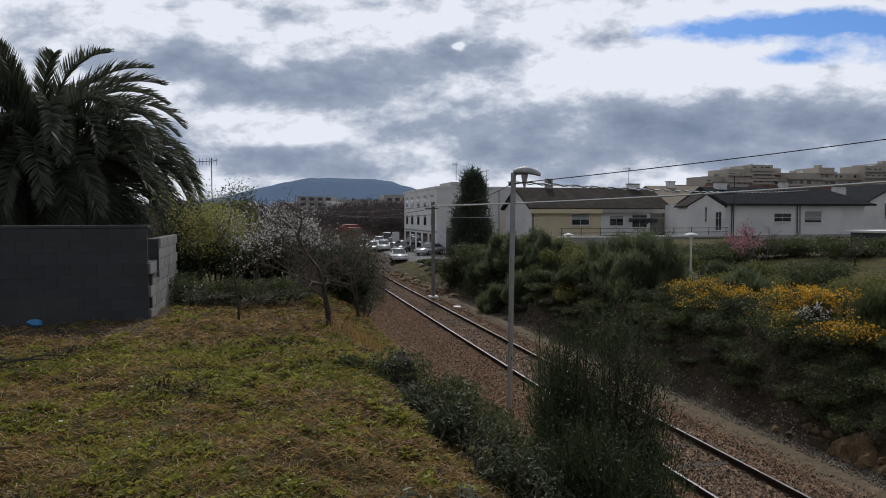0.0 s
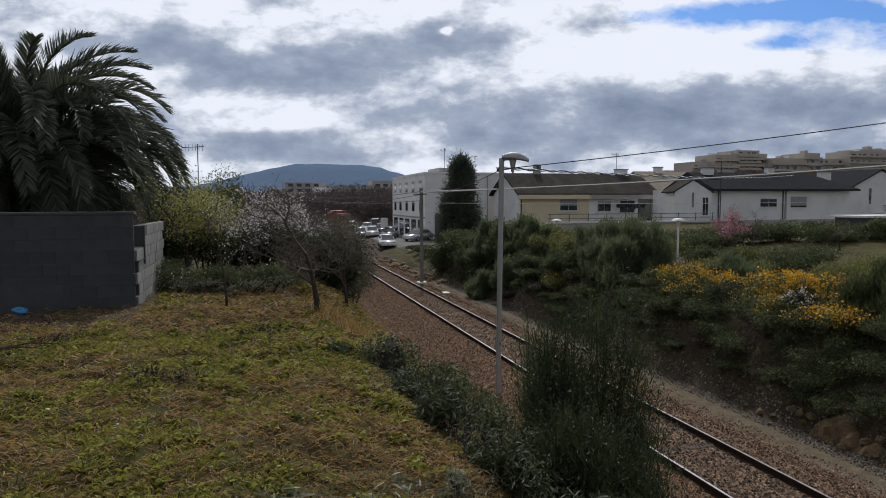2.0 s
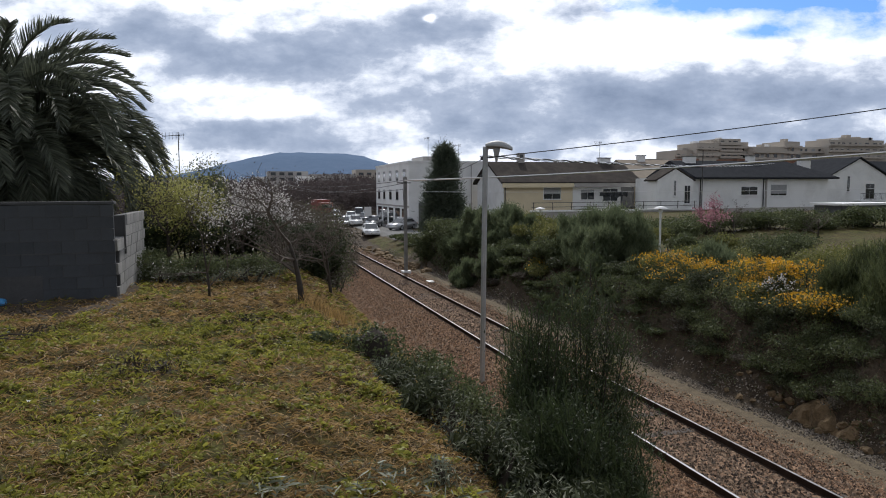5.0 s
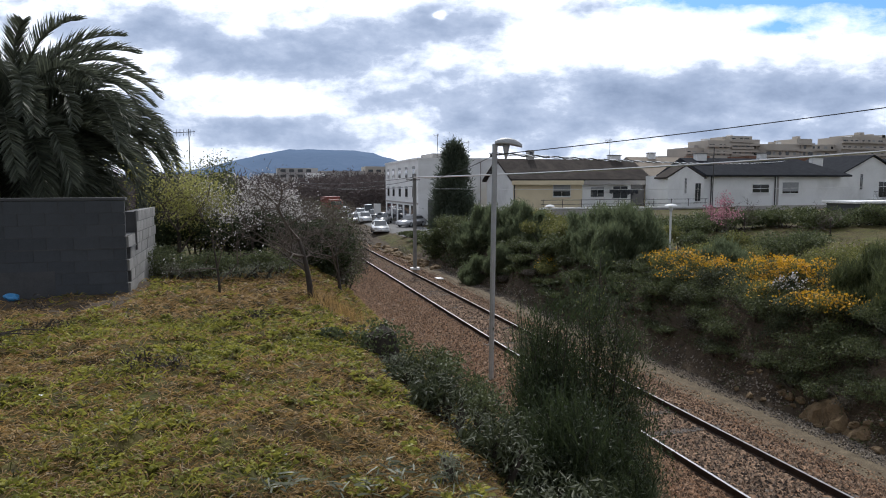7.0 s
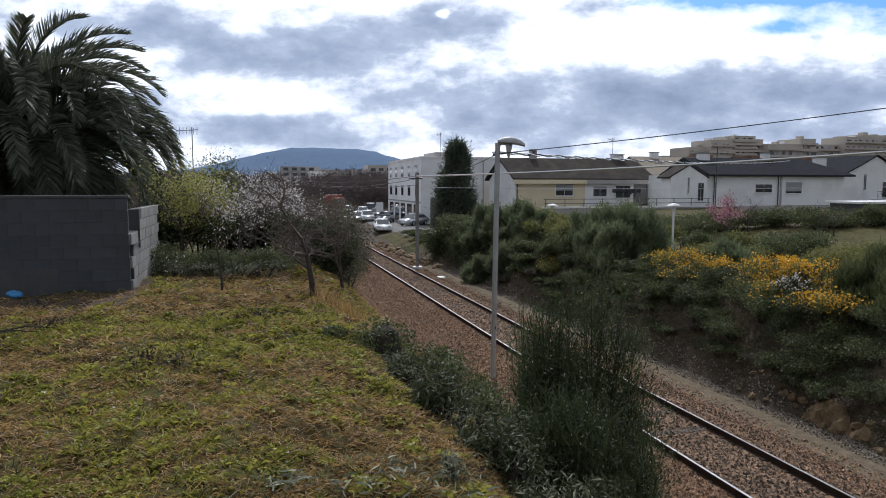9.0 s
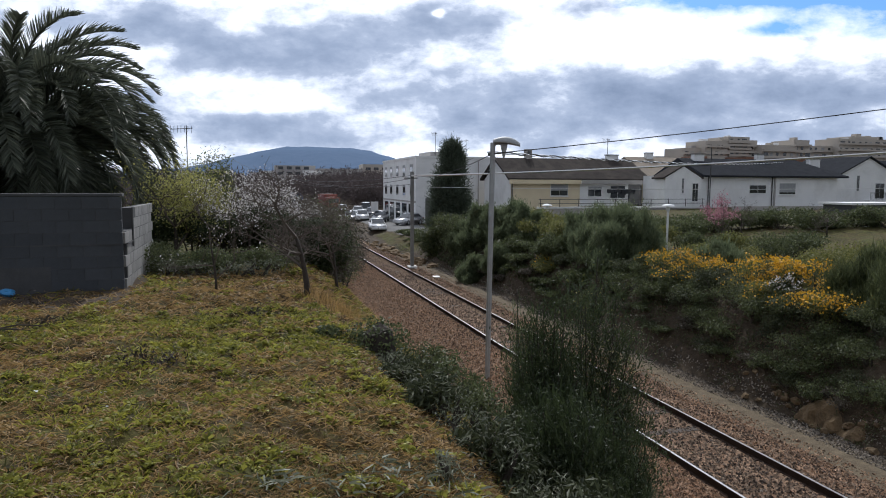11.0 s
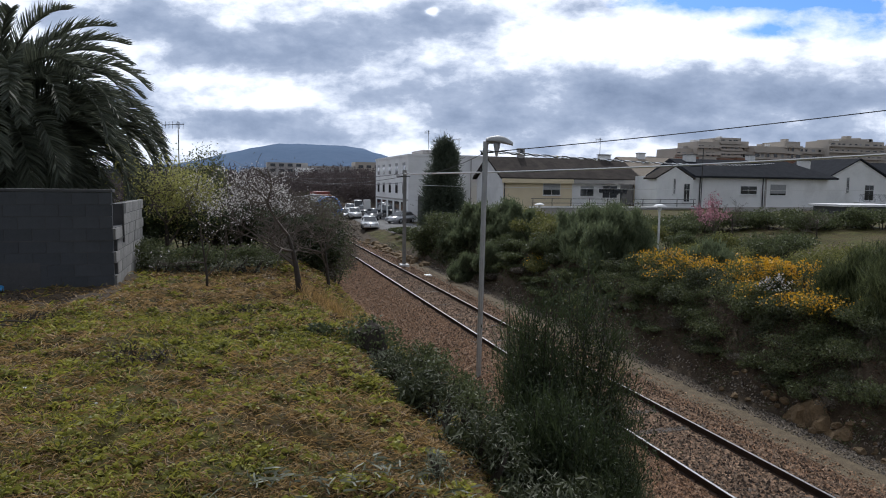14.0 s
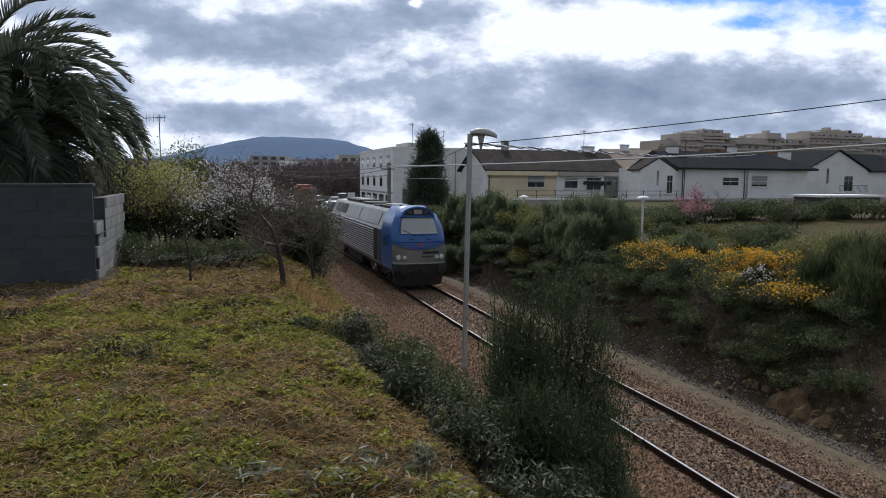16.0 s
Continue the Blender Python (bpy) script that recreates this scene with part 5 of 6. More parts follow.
        part("step_light", block(min(s * 1.43, s * 1.45), max(s * 1.43, s * 1.45), 4.5, 4.65, 0.50, 0.62, 0.01), TRIM, t, "small white fitting")
        part("sandbox", block(min(s * 0.95, s * 1.40), max(s * 0.95, s * 1.40), 4.0, 5.2, 0.42, 0.95, 0.05), DARKSTEEL, t)
    part("coupling", tube([(0, 0.1, 1.0), (0, -0.25, 0.98), (0, -0.3, 0.85), (0, -0.2, 0.78)], 0.045, 6), DARKSTEEL, t)
    for x in (-0.45, 0.45):
        part("brake_hose", tube([(x, 0.05, 0.95), (x, -0.18, 0.8), (x * 0.9, -0.1, 0.5)], 0.028, 6), DARKSTEEL, t)
    plough = bmesh.new()
    top = [(-1.36, 0.35), (-0.8, -0.02), (0.8, -0.02), (1.36, 0.35)]
    lo = [plough.verts.new((x * 0.90, y + 0.12, 0.17)) for x, y in top] + [plough.verts.new((x * 0.90, 0.75, 0.17)) for x in (1.36, -1.36)]
    hi = [plough.verts.new((x, y, 0.92)) for x, y in top] + [plough.verts.new((x, 0.75, 0.92)) for x in (1.36, -1.36)]
    plough.faces.new(lo[::-1])
    plough.faces.new(hi)
    for i in range(6):
        plough.faces.new((lo[i], lo[(i + 1) % 6], hi[(i + 1) % 6], hi[i]))
    part("snow_plough", plough, DARKSTEEL, t, "dark angled plough")
    part("underframe", block(-1.36, 1.36, 0.5, L - 0.6, 0.80, 0.978, 0.02), DARKSTEEL, t)
    part("fuel_tank", block(-1.25, 1.25, 8.8, 13.6, 0.28, 0.80, 0.12), DARKSTEEL, t, "dark fuel tank")
    wheels = []
    for b in (4.4, L - 4.8):
        for s in (-1, 1):
            part("bogie_frame", block(min(s * 0.98, s * 1.14), max(s * 0.98, s * 1.14), b - 2.6, b + 2.6, 0.42, 0.74, 0.04), DARKSTEEL, t)
            for y in (b - 1.85, b, b + 1.85):
                wheels.append(wheel(t, y, s))
    t.scale = (0.955, 0.955, 0.955)
    return t, wheels


# ---- parked cars ----
TYRE = material("tyre_rubber", (0.012, 0.012, 0.012), (0.03, 0.03, 0.03), 8.0, 0.85)
PAINTS = {
    "white": material("white_car_paint", (0.66, 0.67, 0.68), (0.76, 0.77, 0.78), 1.0, 0.28, clear=0.5),
    "silver": material("silver_car_paint", (0.42, 0.43, 0.45), (0.54, 0.55, 0.57), 1.0, 0.3, metal=0.5, clear=0.5),
    "grey": material("grey_car_paint", (0.12, 0.125, 0.14), (0.18, 0.185, 0.20), 1.0, 0.3, metal=0.4, clear=0.5),
    "dark": material("dark_car_paint", (0.02, 0.022, 0.028), (0.04, 0.042, 0.05), 1.0, 0.3, clear=0.5),
    "red": material("faded_red_paint", (0.15, 0.03, 0.022), (0.24, 0.055, 0.04), 1.0, 0.5),
}


def car(x, y, turn, paint, label, van=False):
    c = thing("car", label, "car", "parked cars", at=pose(x, y, float(land(x, y)) + 0.01, 0, 0, turn))
    L, h = (4.7, 1.9) if van else (4.2, 1.45)
    low = [(0, 0.32), (0.05, 0.62), (0.25, 0.74), (1.05, 0.88), (L - 0.55, 0.92), (L - 0.08, 0.86), (L, 0.55), (L - 0.05, 0.30), (0.1, 0.25)]
    cab = [(0.95, 0.86), (1.75, h - 0.06), (2.1, h), (L - 1.2, h - 0.02), (L - 0.75, h - 0.1), (L - 0.2, 0.9)] if not van else [(0.6, 0.86), (1.25, h - 0.06), (1.6, h), (L - 0.3, h - 0.02), (L - 0.1, h - 0.1), (L - 0.05, 0.9)]
    b = prism(low, "x", -0.86, 0.86)
    bmesh.ops.bevel(b, geom=list(b.edges), offset=0.06, segments=2, affect="EDGES")
    part("body", b, PAINTS[paint], c, smooth=True)
    m = prism(cab, "x", -0.72, 0.72)
    for v in m.verts:
        v.co.x *= 1.12 - 0.32 * (v.co.z - 0.86) / (h - 0.86)
    bmesh.ops.bevel(m, geom=list(m.edges), offset=0.05, segments=2, affect="EDGES")
    part("cabin", m, PAINTS[paint], c, smooth=True)
    a, d = cab[0], cab[1]
    part("windscreen", prism([(a[0] + 0.08, a[1] + 0.06), (d[0] - 0.04, d[1] - 0.04), (d[0] - 0.06, d[1] - 0.02), (a[0] + 0.04, a[1] + 0.06)], "x", -0.64, 0.64), GLASS, c)
    e, f = cab[-2], cab[-1]
    part("rear_window", prism([(e[0] - 0.02, e[1] - 0.05), (f[0] - 0.1, f[1] + 0.12), (f[0] - 0.02, f[1] + 0.12), (e[0] + 0.04, e[1] - 0.05)], "x", -0.6, 0.6), GLASS, c)
    for s in (-1, 1):
        win = prism([(cab[0][0] + 0.35, 0.95), (cab[1][0] + 0.08, h - 0.16), (cab[4][0] - 0.15, h - 0.18), (cab[5][0] - 0.35, 0.97)], "x", -0.01, 0.01)
        for v in win.verts:
            v.co.x += s * (0.72 * (1.12 - 0.32 * (v.co.z - 0.86) / (h - 0.86)) + 0.004)
        part("side_window", win, GLASS, c)
        part("headlight", block(s * 0.62 - 0.16, s * 0.62 + 0.16, -0.015, 0.12, 0.60, 0.72, 0.02), LENS, c)
        part("tail_light", block(s * 0.70 - 0.12, s * 0.70 + 0.12, L - 0.12, L + 0.005, 0.66, 0.84, 0.02), REDLENS, c)
        for wy in (0.85, L - 0.85):
            w = part("wheel", lathe([(0.12, -0.1), (0.30, -0.1), (0.315, 0), (0.30, 0.1), (0.12, 0.1)], 18, m=Matrix.Translation((s * 0.78, wy, 0.315)) @ pose(0, 0, 0, 0, 90, 0)), TYRE, c)
            part("rim", lathe([(0.02, -0.105), (0.19, -0.105), (0.19, 0.105), (0.02, 0.105)], 12, m=Matrix.Translation((s * 0.78, wy, 0.315)) @ pose(0, 0, 0, 0, 90, 0)), SHUTTER, w)
    part("bumper", block(-0.8, 0.8, -0.05, 0.08, 0.30, 0.50, 0.03), PAINTS[paint], c)
    part("number_plate", block(-0.26, 0.26, -0.065, -0.052, 0.36, 0.46), TRIM, c)
    return c


def truck(x, y):
    c = thing("truck", "faded red lorry parked down the street", "truck", at=pose(x, y, float(land(x, y)) + 0.02, 0, 0, 8))
    part("cab", block(-1.15, 1.15, 0, 1.9, 0.6, 2.5, 0.12), PAINTS["red"], c)
    part("windscreen", block(-0.95, 0.95, -0.02, 0.03, 1.5, 2.2, 0.02), GLASS, c)
    part("cargo_box", block(-1.2, 1.2, 2.05, 7.0, 0.8, 3.0, 0.04), PAINTS["red"], c)
    for s in (-1, 1):
        for wy in (0.9, 5.6):
            part("wheel", lathe([(0.1, -0.14), (0.45, -0.14), (0.45, 0.14), (0.1, 0.14)], 18, m=Matrix.Translation((s * 0.95, wy, 0.45)) @ pose(0, 0, 0, 0, 90, 0)), TYRE, c)
    return c


loco, loco_wheels = build_locomotive()


def spot(bearing, distance):
    """A place so many degrees right of the line of the track, as seen from the field."""
    return distance * math.sin(radians(bearing)), distance * math.cos(radians(bearing))


# ---- street, cables and lights ----
for bearing, dist, turn, paint, label in (
        (10.95, 72.6, -6, "white", "white hatchback parked on the street verge"), (12.6, 78.5, -48, "silver", "silver saloon parked on the street"),
        (10.9, 85, -20, "grey", "grey car parked along the street"), (9.6, 90, -8, "white", "white hatchback parked along the street"),
        (8.6, 92, -8, "silver", "silver car parked along the street"), (7.6, 98, -6, "grey", "grey car parked along the street"),
        (9.2, 104, -8, "white", "white car parked along the street"), (10.4, 98, -8, "dark", "dark car parked along the street"), (7.9, 112, -8, "silver", "silver car parked along the street"),
        (13.8, 82, -40, "dark", "dark car parked beside the white building")):
    x, y = spot(bearing, dist)
    car(x, y, turn, paint, label)
x, y = spot(9.9, 108)
car(x, y, -8, "white", "white delivery van parked along the street", van=True)
truck(*spot(7.2, 122))

cable((10.8, 44.3, 6.1), (46.0, 14.0, 8.85), 0.5, 0.055, PALEWIRE, "pale thick overhead cable from the pole")
cable((10.9, 44.3, 5.35), (60.0, 36.0, 5.7), 0.25, 0.014, PALEWIRE, "thin pale overhead cable")
cable((6.95, 18.85, 6.4), (32.0, 5.0, 10.3), 0.35, 0.014, WIRE, "dark overhead cable from the lamp post")
cable((6.95, 18.85, 6.35), (10.8, 44.3, 6.2), 0.35, 0.012, WIRE, "dark overhead cable between the lamp post and the pole")
# twisted cable: its dashes of glint are painted as a pale second strand
a, b = Vector((6.95, 18.85, 6.45)), Vector((58.0, 62.0, 8.2))
for turn, mat, label in ((0.0, PALEWIRE, "pale strand painting the glints of a twisted overhead cable to the houses"), (math.pi, WIRE, "dark strand of a twisted overhead cable to the houses")):
    pts = []
    for i in range(281):
        q = i / 280
        w = q * 2 * math.pi * 40 + turn
        pts.append(a.lerp(b, q) + Vector((-0.03 * math.cos(w), 0.03 * math.cos(w), 0.03 * math.sin(w) - 1.2 * q * (1 - q))))
    tagged(part("cable", tube(pts, 0.022, 4), mat), label, "cable", "overhead cables")
cable((10.7, 44.3, 6.1), (-2.0, 110.0, 9.5), 1.6, 0.02, WIRE, "dark overhead cable crossing the track")
cable((10.7, 44.3, 5.9), (6.0, 110.0, 7.4), 1.2, 0.02, WIRE, "dark overhead cable along the street")
cable((10.7, 44.3, 5.5), (2.0, 90.0, 6.9), 0.8, 0.016, WIRE, "dark overhead cable along the street")
for bearing, d, top in ((34.9, 36.5, 4.52), (25.2, 46, 4.2), (22.6, 52, 3.9)):
    path_light(*spot(bearing, d), top)
x, y = spot(-4.3, 44)
mast = thing("aerial_mast", "television aerial on a thin mast above the trees", "antenna", at=pose(x, y, float(land(x, y))))
antenna(mast, 0, 0, 0, 9.0 - float(land(x, y)), 0.9)
slab = tagged(part("concrete_slab", block(10.7, 11.6, 39.9, 40.5, -0.36, -0.22, 0.02), TRIM), "pale concrete slab lying beside the track", "slab")

x, y = spot(10.6, 87)
sign = thing("sign_board", "plain white sign board on two posts beside the street", "sign", at=pose(x, y, float(land(x, y)), 0, 0, -12))
part("board", block(-0.45, 0.45, -0.04, 0.04, 1.3, 2.6, 0.02), TRIM, sign)
for q in (-0.35, 0.35):
    part("post", tube([(q, 0.07, 0), (q, 0.07, 2.5)], 0.04, 6), POST, sign)
for i in range(46):
    y = 45 + 20 * (i / 46) + random.uniform(-0.4, 0.4)
    x = 12.1 + random.uniform(-0.4, 0.9) - 0.5 * float(ease(y, 52, 64))
    bm = bmesh.new()
    bmesh.ops.create_icosphere(bm, subdivisions=2, radius=1.0)
    for v in bm.verts:
        v.co *= 1 + 0.55 * noise.noise(v.co * 1.4 + Vector((i * 3.3, 7, 0)))
        v.co = Vector((v.co.x * 0.30, v.co.y * 0.36, v.co.z * 0.22)) * (0.6 + 0.5 * ((i * 7) % 5) / 4)
    o = part("rock", bm, ROCK)
    o.matrix_basis = pose(x, y, float(land(x, y)) + 0.03, 0, 0, i * 40)
    tagged(o, "brown earthy stone on the low bank below the street", "rock", "stones of the street bank")

# low wall and white rail along the houses' lane
lane = thing("garden_wall", "low grey garden wall with white capping before the houses", "wall")
part("wall", block(26.0, 44.0, 57.0, 57.25, 2.0, 3.35), GREYWALL, lane)
part("capping", block(25.9, 44.1, 56.95, 57.3, 3.35, 3.50), TRIM, lane, "white capping")
part("wall", block(44.1, 72.0, 53.0, 53.25, 2.2, 3.6), GREYWALL, lane)
for j in range(10):
    part("fence_post", tube([(26.2 + j * 1.95, 57.1, 3.5), (26.2 + j * 1.95, 57.1, 4.25)], 0.035, 5), WIRE, lane)
for z in (3.8, 4.2):
    part("fence_rail", tube([(26.0, 57.1, z), (44.0, 57.1, z)], 0.025, 4), WIRE, lane, "thin dark fence rail")
shed = thing("flat_roof_shed", "low dark shed with a white flat roof", "shed")
part("wall", block(50.5, 57.5, 46.0, 49.0, 2.3, 3.9), DARKGREY, shed)
part("roof", block(50.2, 57.8, 45.7, 49.3, 3.9, 4.1, 0.03), TRIM, shed, "white flat roof")
line = thing("clothes_line", "dark laundry hanging on a line before the white house", "laundry")
part("cord", tube([(38.9, 68.4, 5.12), (43.4, 68.4, 5.12)], 0.012, 4), WIRE, line)
for x0, w, h in ((39.0, 0.5, 0.35), (39.6, 0.9, 0.45), (40.6, 0.8, 0.4), (41.5, 1.0, 0.62), (42.6, 0.7, 0.5)):
    bm = bmesh.new()
    cols = [[bm.verts.new((x0 + w * i / 8, 68.4 + 0.05 * math.sin(i * 1.9 + x0) * (j / 3), 5.12 - h * j / 3 * (1 + 0.15 * math.sin(i + x0 * 3)))) for j in range(4)] for i in range(9)]
    for p, q in zip(cols, cols[1:]):
        for j in range(3):
            bm.faces.new((p[j], p[j + 1], q[j + 1], q[j]))
    bmesh.ops.solidify(bm, geom=list(bm.faces), thickness=0.02)
    part("garment", bm, DARKGREY if x0 > 39.2 else TRIM, line)

# ---- left side: field, hedge, fruit trees ----
build_ballast()
build_grass()
g9 = random.Random(11)
for b, d, w, h in ((-8.5, 15.8, 1.5, 0.8), (-5.5, 15.0, 1.6, 0.75), (-3.0, 14.6, 1.5, 0.7), (-0.5, 14.4, 1.5, 0.65), (1.6, 14.4, 1.2, 0.6)):
    shrub(*spot(b, d), w, h, SCRUB, "low bramble heap along the edge of the mown field", 3600, 0.05, seed=int(b * 10) + 200, depth=1.0, name="bramble")
    shrub(*spot(b - 0.6, d - 0.45), w * 0.8, h * 0.7, GLINT, "tangle of pale leaved cuttings at the edge of the field", 520, 0.06, 0.3, seed=int(b * 10) + 440, depth=0.8, name="brush_tangle")
for i, (b, d, w, h) in enumerate(((-7.5, 18.5, 2.0, 1.6), (-4, 18.5, 2.2, 1.5), (-1, 18, 2.2, 1.5), (2.0, 17.5, 2.0, 1.45), (4.2, 17, 1.8, 1.5), (6.2, 16.8, 1.6, 1.7))):
    shrub(*spot(b, d), w, h, BROOMDARK, "dark evergreen undergrowth behind the field", 7000, 0.085, seed=i + 20, name="undergrowth")
for i, (b, d, h) in enumerate(((7.3, 21, 2.4), (7.6, 25, 2.5), (7.2, 30, 2.6), (6.9, 36, 2.8), (6.2, 44, 3.0), (6.6, 17.5, 2.0))):
    x, y = spot(b, d)
    shrub(x, y, 1.9, h + max(0, 2.4 - float(land(x, y))), BROWNSCRUB if i % 2 else SCRUB, "dark scrub on the edge of the railway cutting", 5200, 0.08, seed=i + 40, name="scrub")
for i, (b, d, h) in enumerate(((1.8, 26, 1.9), (3.2, 27, 2.1), (4.3, 26.5, 2.4), (5.2, 27.5, 2.9), (6.0, 30, 3.5), (5.4, 34, 3.4))):
    x, y = spot(b, d)
    shrub(x, y, 2.0, h, BROWNSCRUB, "brown thicket of bare twigs beyond the fruit trees", 6500, 0.08, 0.25, seed=i + 310, name="thicket", lumps=9)
bare_tree(*spot(-5.4, 17.5), 2.6, 1, SPRING, 0.065, 9, "small tree in yellow green young leaf", 0.06, cloud=0.24)
bare_tree(*spot(-3.4, 19.0), 2.5, 2, SPRING, 0.06, 7, "small tree in yellow green young leaf", 0.06, cloud=0.22)
for i, (b, d, h, f) in enumerate(((-1.6, 18.0, 2.5, 9), (0.4, 17.0, 2.5, 10), (2.0, 19.5, 2.6, 8), (3.2, 17.5, 2.4, 6), (4.6, 20.5, 2.5, 4))):
    bare_tree(*spot(b, d), h, 10 + i, BLOSSOM, 0.055, max(1, f // 3), "leafless fruit tree with white blossom on thin branches", 0.05, cloud=0.05, spread=0.6, count=4)
bare_tree(1.02, 11.75, 2.7, 35, BROWNSCRUB, 0.035, 1, "pruned bare tree at the corner of the field", 0.062, cloud=0.12, levels=4, count=4)
bare_tree(0.7, 15.2, 2.6, 32, BROWNSCRUB, 0.035, 1, "bare thorny tree behind the field", 0.045, cloud=0.12, levels=4, count=4)
bare_tree(1.9, 14.6, 2.9, 33, BROWNSCRUB, 0.04, 1, "bare tree with few leaves on the bank", 0.045, cloud=0.14, levels=4, count=4, z=3.0)
bare_tree(*spot(-2.4, 12.0), 2.3, 37, BLOSSOM, 0.04, 1, "thin dark sapling at the edge of the field", 0.024, cloud=0.05, levels=3, count=4)
x, y = spot(-2.4, 42)
shrub(x, y, 3.2, 8.1 - float(land(x, y)), SCRUB, "dense dark round tree beyond the hedge", 5000, 0.16, seed=61, name="tree", category="tree")
# dry reeds at the corner of the field
n = 700
bx, by = 1.45 + rng.normal(size=n) * 0.25, 11.2 + rng.normal(size=n) * 0.5
reeds = part("dry_reeds", slivers(np.stack([bx, by, land(bx, by)], 1), np.stack([rng.normal(size=n) * 0.3, rng.normal(size=n) * 0.3, np.ones(n)], 1), rng.uniform(0.15, 0.38, n), 0.008, 0.2), GRASS_B)
tagged(reeds, "tuft of reddish brown dry grass at the field's edge", "grass", kind="stuff")
# stumps, ivy and brush along the field's edge
for i, (x, y, w, h) in enumerate(((1.55, 8.15, 0.72, 0.60), (0.95, 8.45, 0.34, 0.22))):
    s = thing("tree_stump", "dark rotting stump overgrown with ivy", "stump", at=pose(x, y, float(land(x, y)) - 0.15))
    bm = lathe([(w * 0.36, 0), (w * 0.32, h * 0.4), (w * 0.26, h * 0.8), (w * 0.10, h * 0.86)], 18)
    for v in bm.verts:
        v.co *= 1 + 0.25 * noise.noise(v.co * 6 + Vector((i * 3, 0, 0)))
    part("wood", bm, BARK, s)
    q = rng.normal(size=(1500, 3))
    q /= np.linalg.norm(q, axis=1, keepdims=True)
    at = q * np.array([w * 0.6, w * 0.6, h * 0.62]) * rng.uniform(0.55, 1.1, (1500, 1)) + np.array([0, 0, h * 0.45])
    part("ivy", leaflets(at, 0.05, 0.7), SCRUB, s, "dark ivy leaves")
for i, (x, y, w, h, m, n) in enumerate((
        (2.1, 8.2, 0.9, 0.75, SCRUB, 1500), (2.3, 7.5, 0.9, 0.85, SCRUB, 1500), (1.75, 7.6, 0.6, 0.45, IVY, 900), (1.65, 6.7, 0.7, 0.5, IVY, 1100), (2.1, 6.3, 0.9, 0.75, SCRUB, 1500),
        (1.7, 5.8, 0.7, 0.5, IVY, 1300), (2.1, 5.3, 0.8, 0.6, IVY, 1500), (1.75, 4.8, 0.6, 0.5, IVY, 1200), (2.1, 4.4, 0.8, 0.6, IVY, 1300), (1.9, 3.8, 0.7, 0.5, IVY, 1100), (2.6, 4.6, 0.9, 0.9, SCRUB, 1500),
        (2.7, 6.6, 1.0, 0.9, SCRUB, 1600), (3.0, 8.4, 1.0, 0.8, BROOM, 1500), (3.2, 9.8, 1.0, 0.7, SCRUB, 1300), (2.6, 10.5, 1.0, 0.7, SCRUB, 1300), (2.3, 3.4, 0.8, 0.6, SCRUB, 1200),
        (4.4, 10.5, 1.0, 0.7, SCRUB, 1300), (4.2, 13.2, 1.2, 0.7, SCRUB, 1300), (5.0, 14.5, 1.0, 0.6, BROOM, 1200), (4.8, 12.0, 1.0, 0.7, BROOM, 1200))):
    shrub(x, y, w, h, m, "grey-green trailing shrub on the edge of the cutting" if m is IVY else "dark scrub on the railway bank", n, 0.085 if m is IVY else 0.05, 0.24 if m is IVY else 0.45, seed=i + 70, name="bank_shrub", lumps=6)
# pale leaves stand in for sun glints on the dark trailing plants
for i, (x, y, w, h) in enumerate(((1.5, 7.5, 0.5, 0.35), (1.5, 6.9, 0.55, 0.4), (1.6, 6.2, 0.6, 0.42), (1.7, 5.6, 0.6, 0.45), (1.85, 5.0, 0.7, 0.55), (1.75, 4.5, 0.6, 0.5), (2.0, 4.1, 0.6, 0.5), (1.3, 4.2, 0.4, 0.25))):
    shrub(x, y, w, h, GLINT, "slender-leaved trailing plant at the field's edge, sun glints painted pale", 300, 0.055, 0.19, seed=i + 400, name="trailing_plant", lumps=5)
broom_bush(*spot(29.2, 7.0), 1.45, 3.2, 9000, "tall dark green broom bush on the railway bank", 1, BROOMDARK, seeds=5200, strand=0.2, leafy=26000)
broom_bush(*spot(25.6, 6.5), 0.95, 2.3, 6000, "dark green broom bush on the railway bank", 2, BROOMDARK, strand=0.2, leafy=10000)
broom_bush(*spot(30.0, 5.7), 1.2, 1.5, 4000, "dark green broom bush on the railway bank", 5, BROOMDARK, strand=0.2, leafy=9000)
broom_bush(*spot(26.8, 5.3), 1.1, 1.35, 4000, "dark green broom bush on the railway bank", 6, BROOMDARK, strand=0.2, leafy=9000)
broom_bush(*spot(33.5, 6.2), 0.9, 1.35, 12000, "low green broom bush on the railway bank", 3, BROOM, strand=0.22)
broom_bush(*spot(23.4, 8.1), 0.6, 2.4, 2600, "thin open broom bush on the railway bank", 4, SCRUB, seeds=150, strand=0.2, leafy=2200)
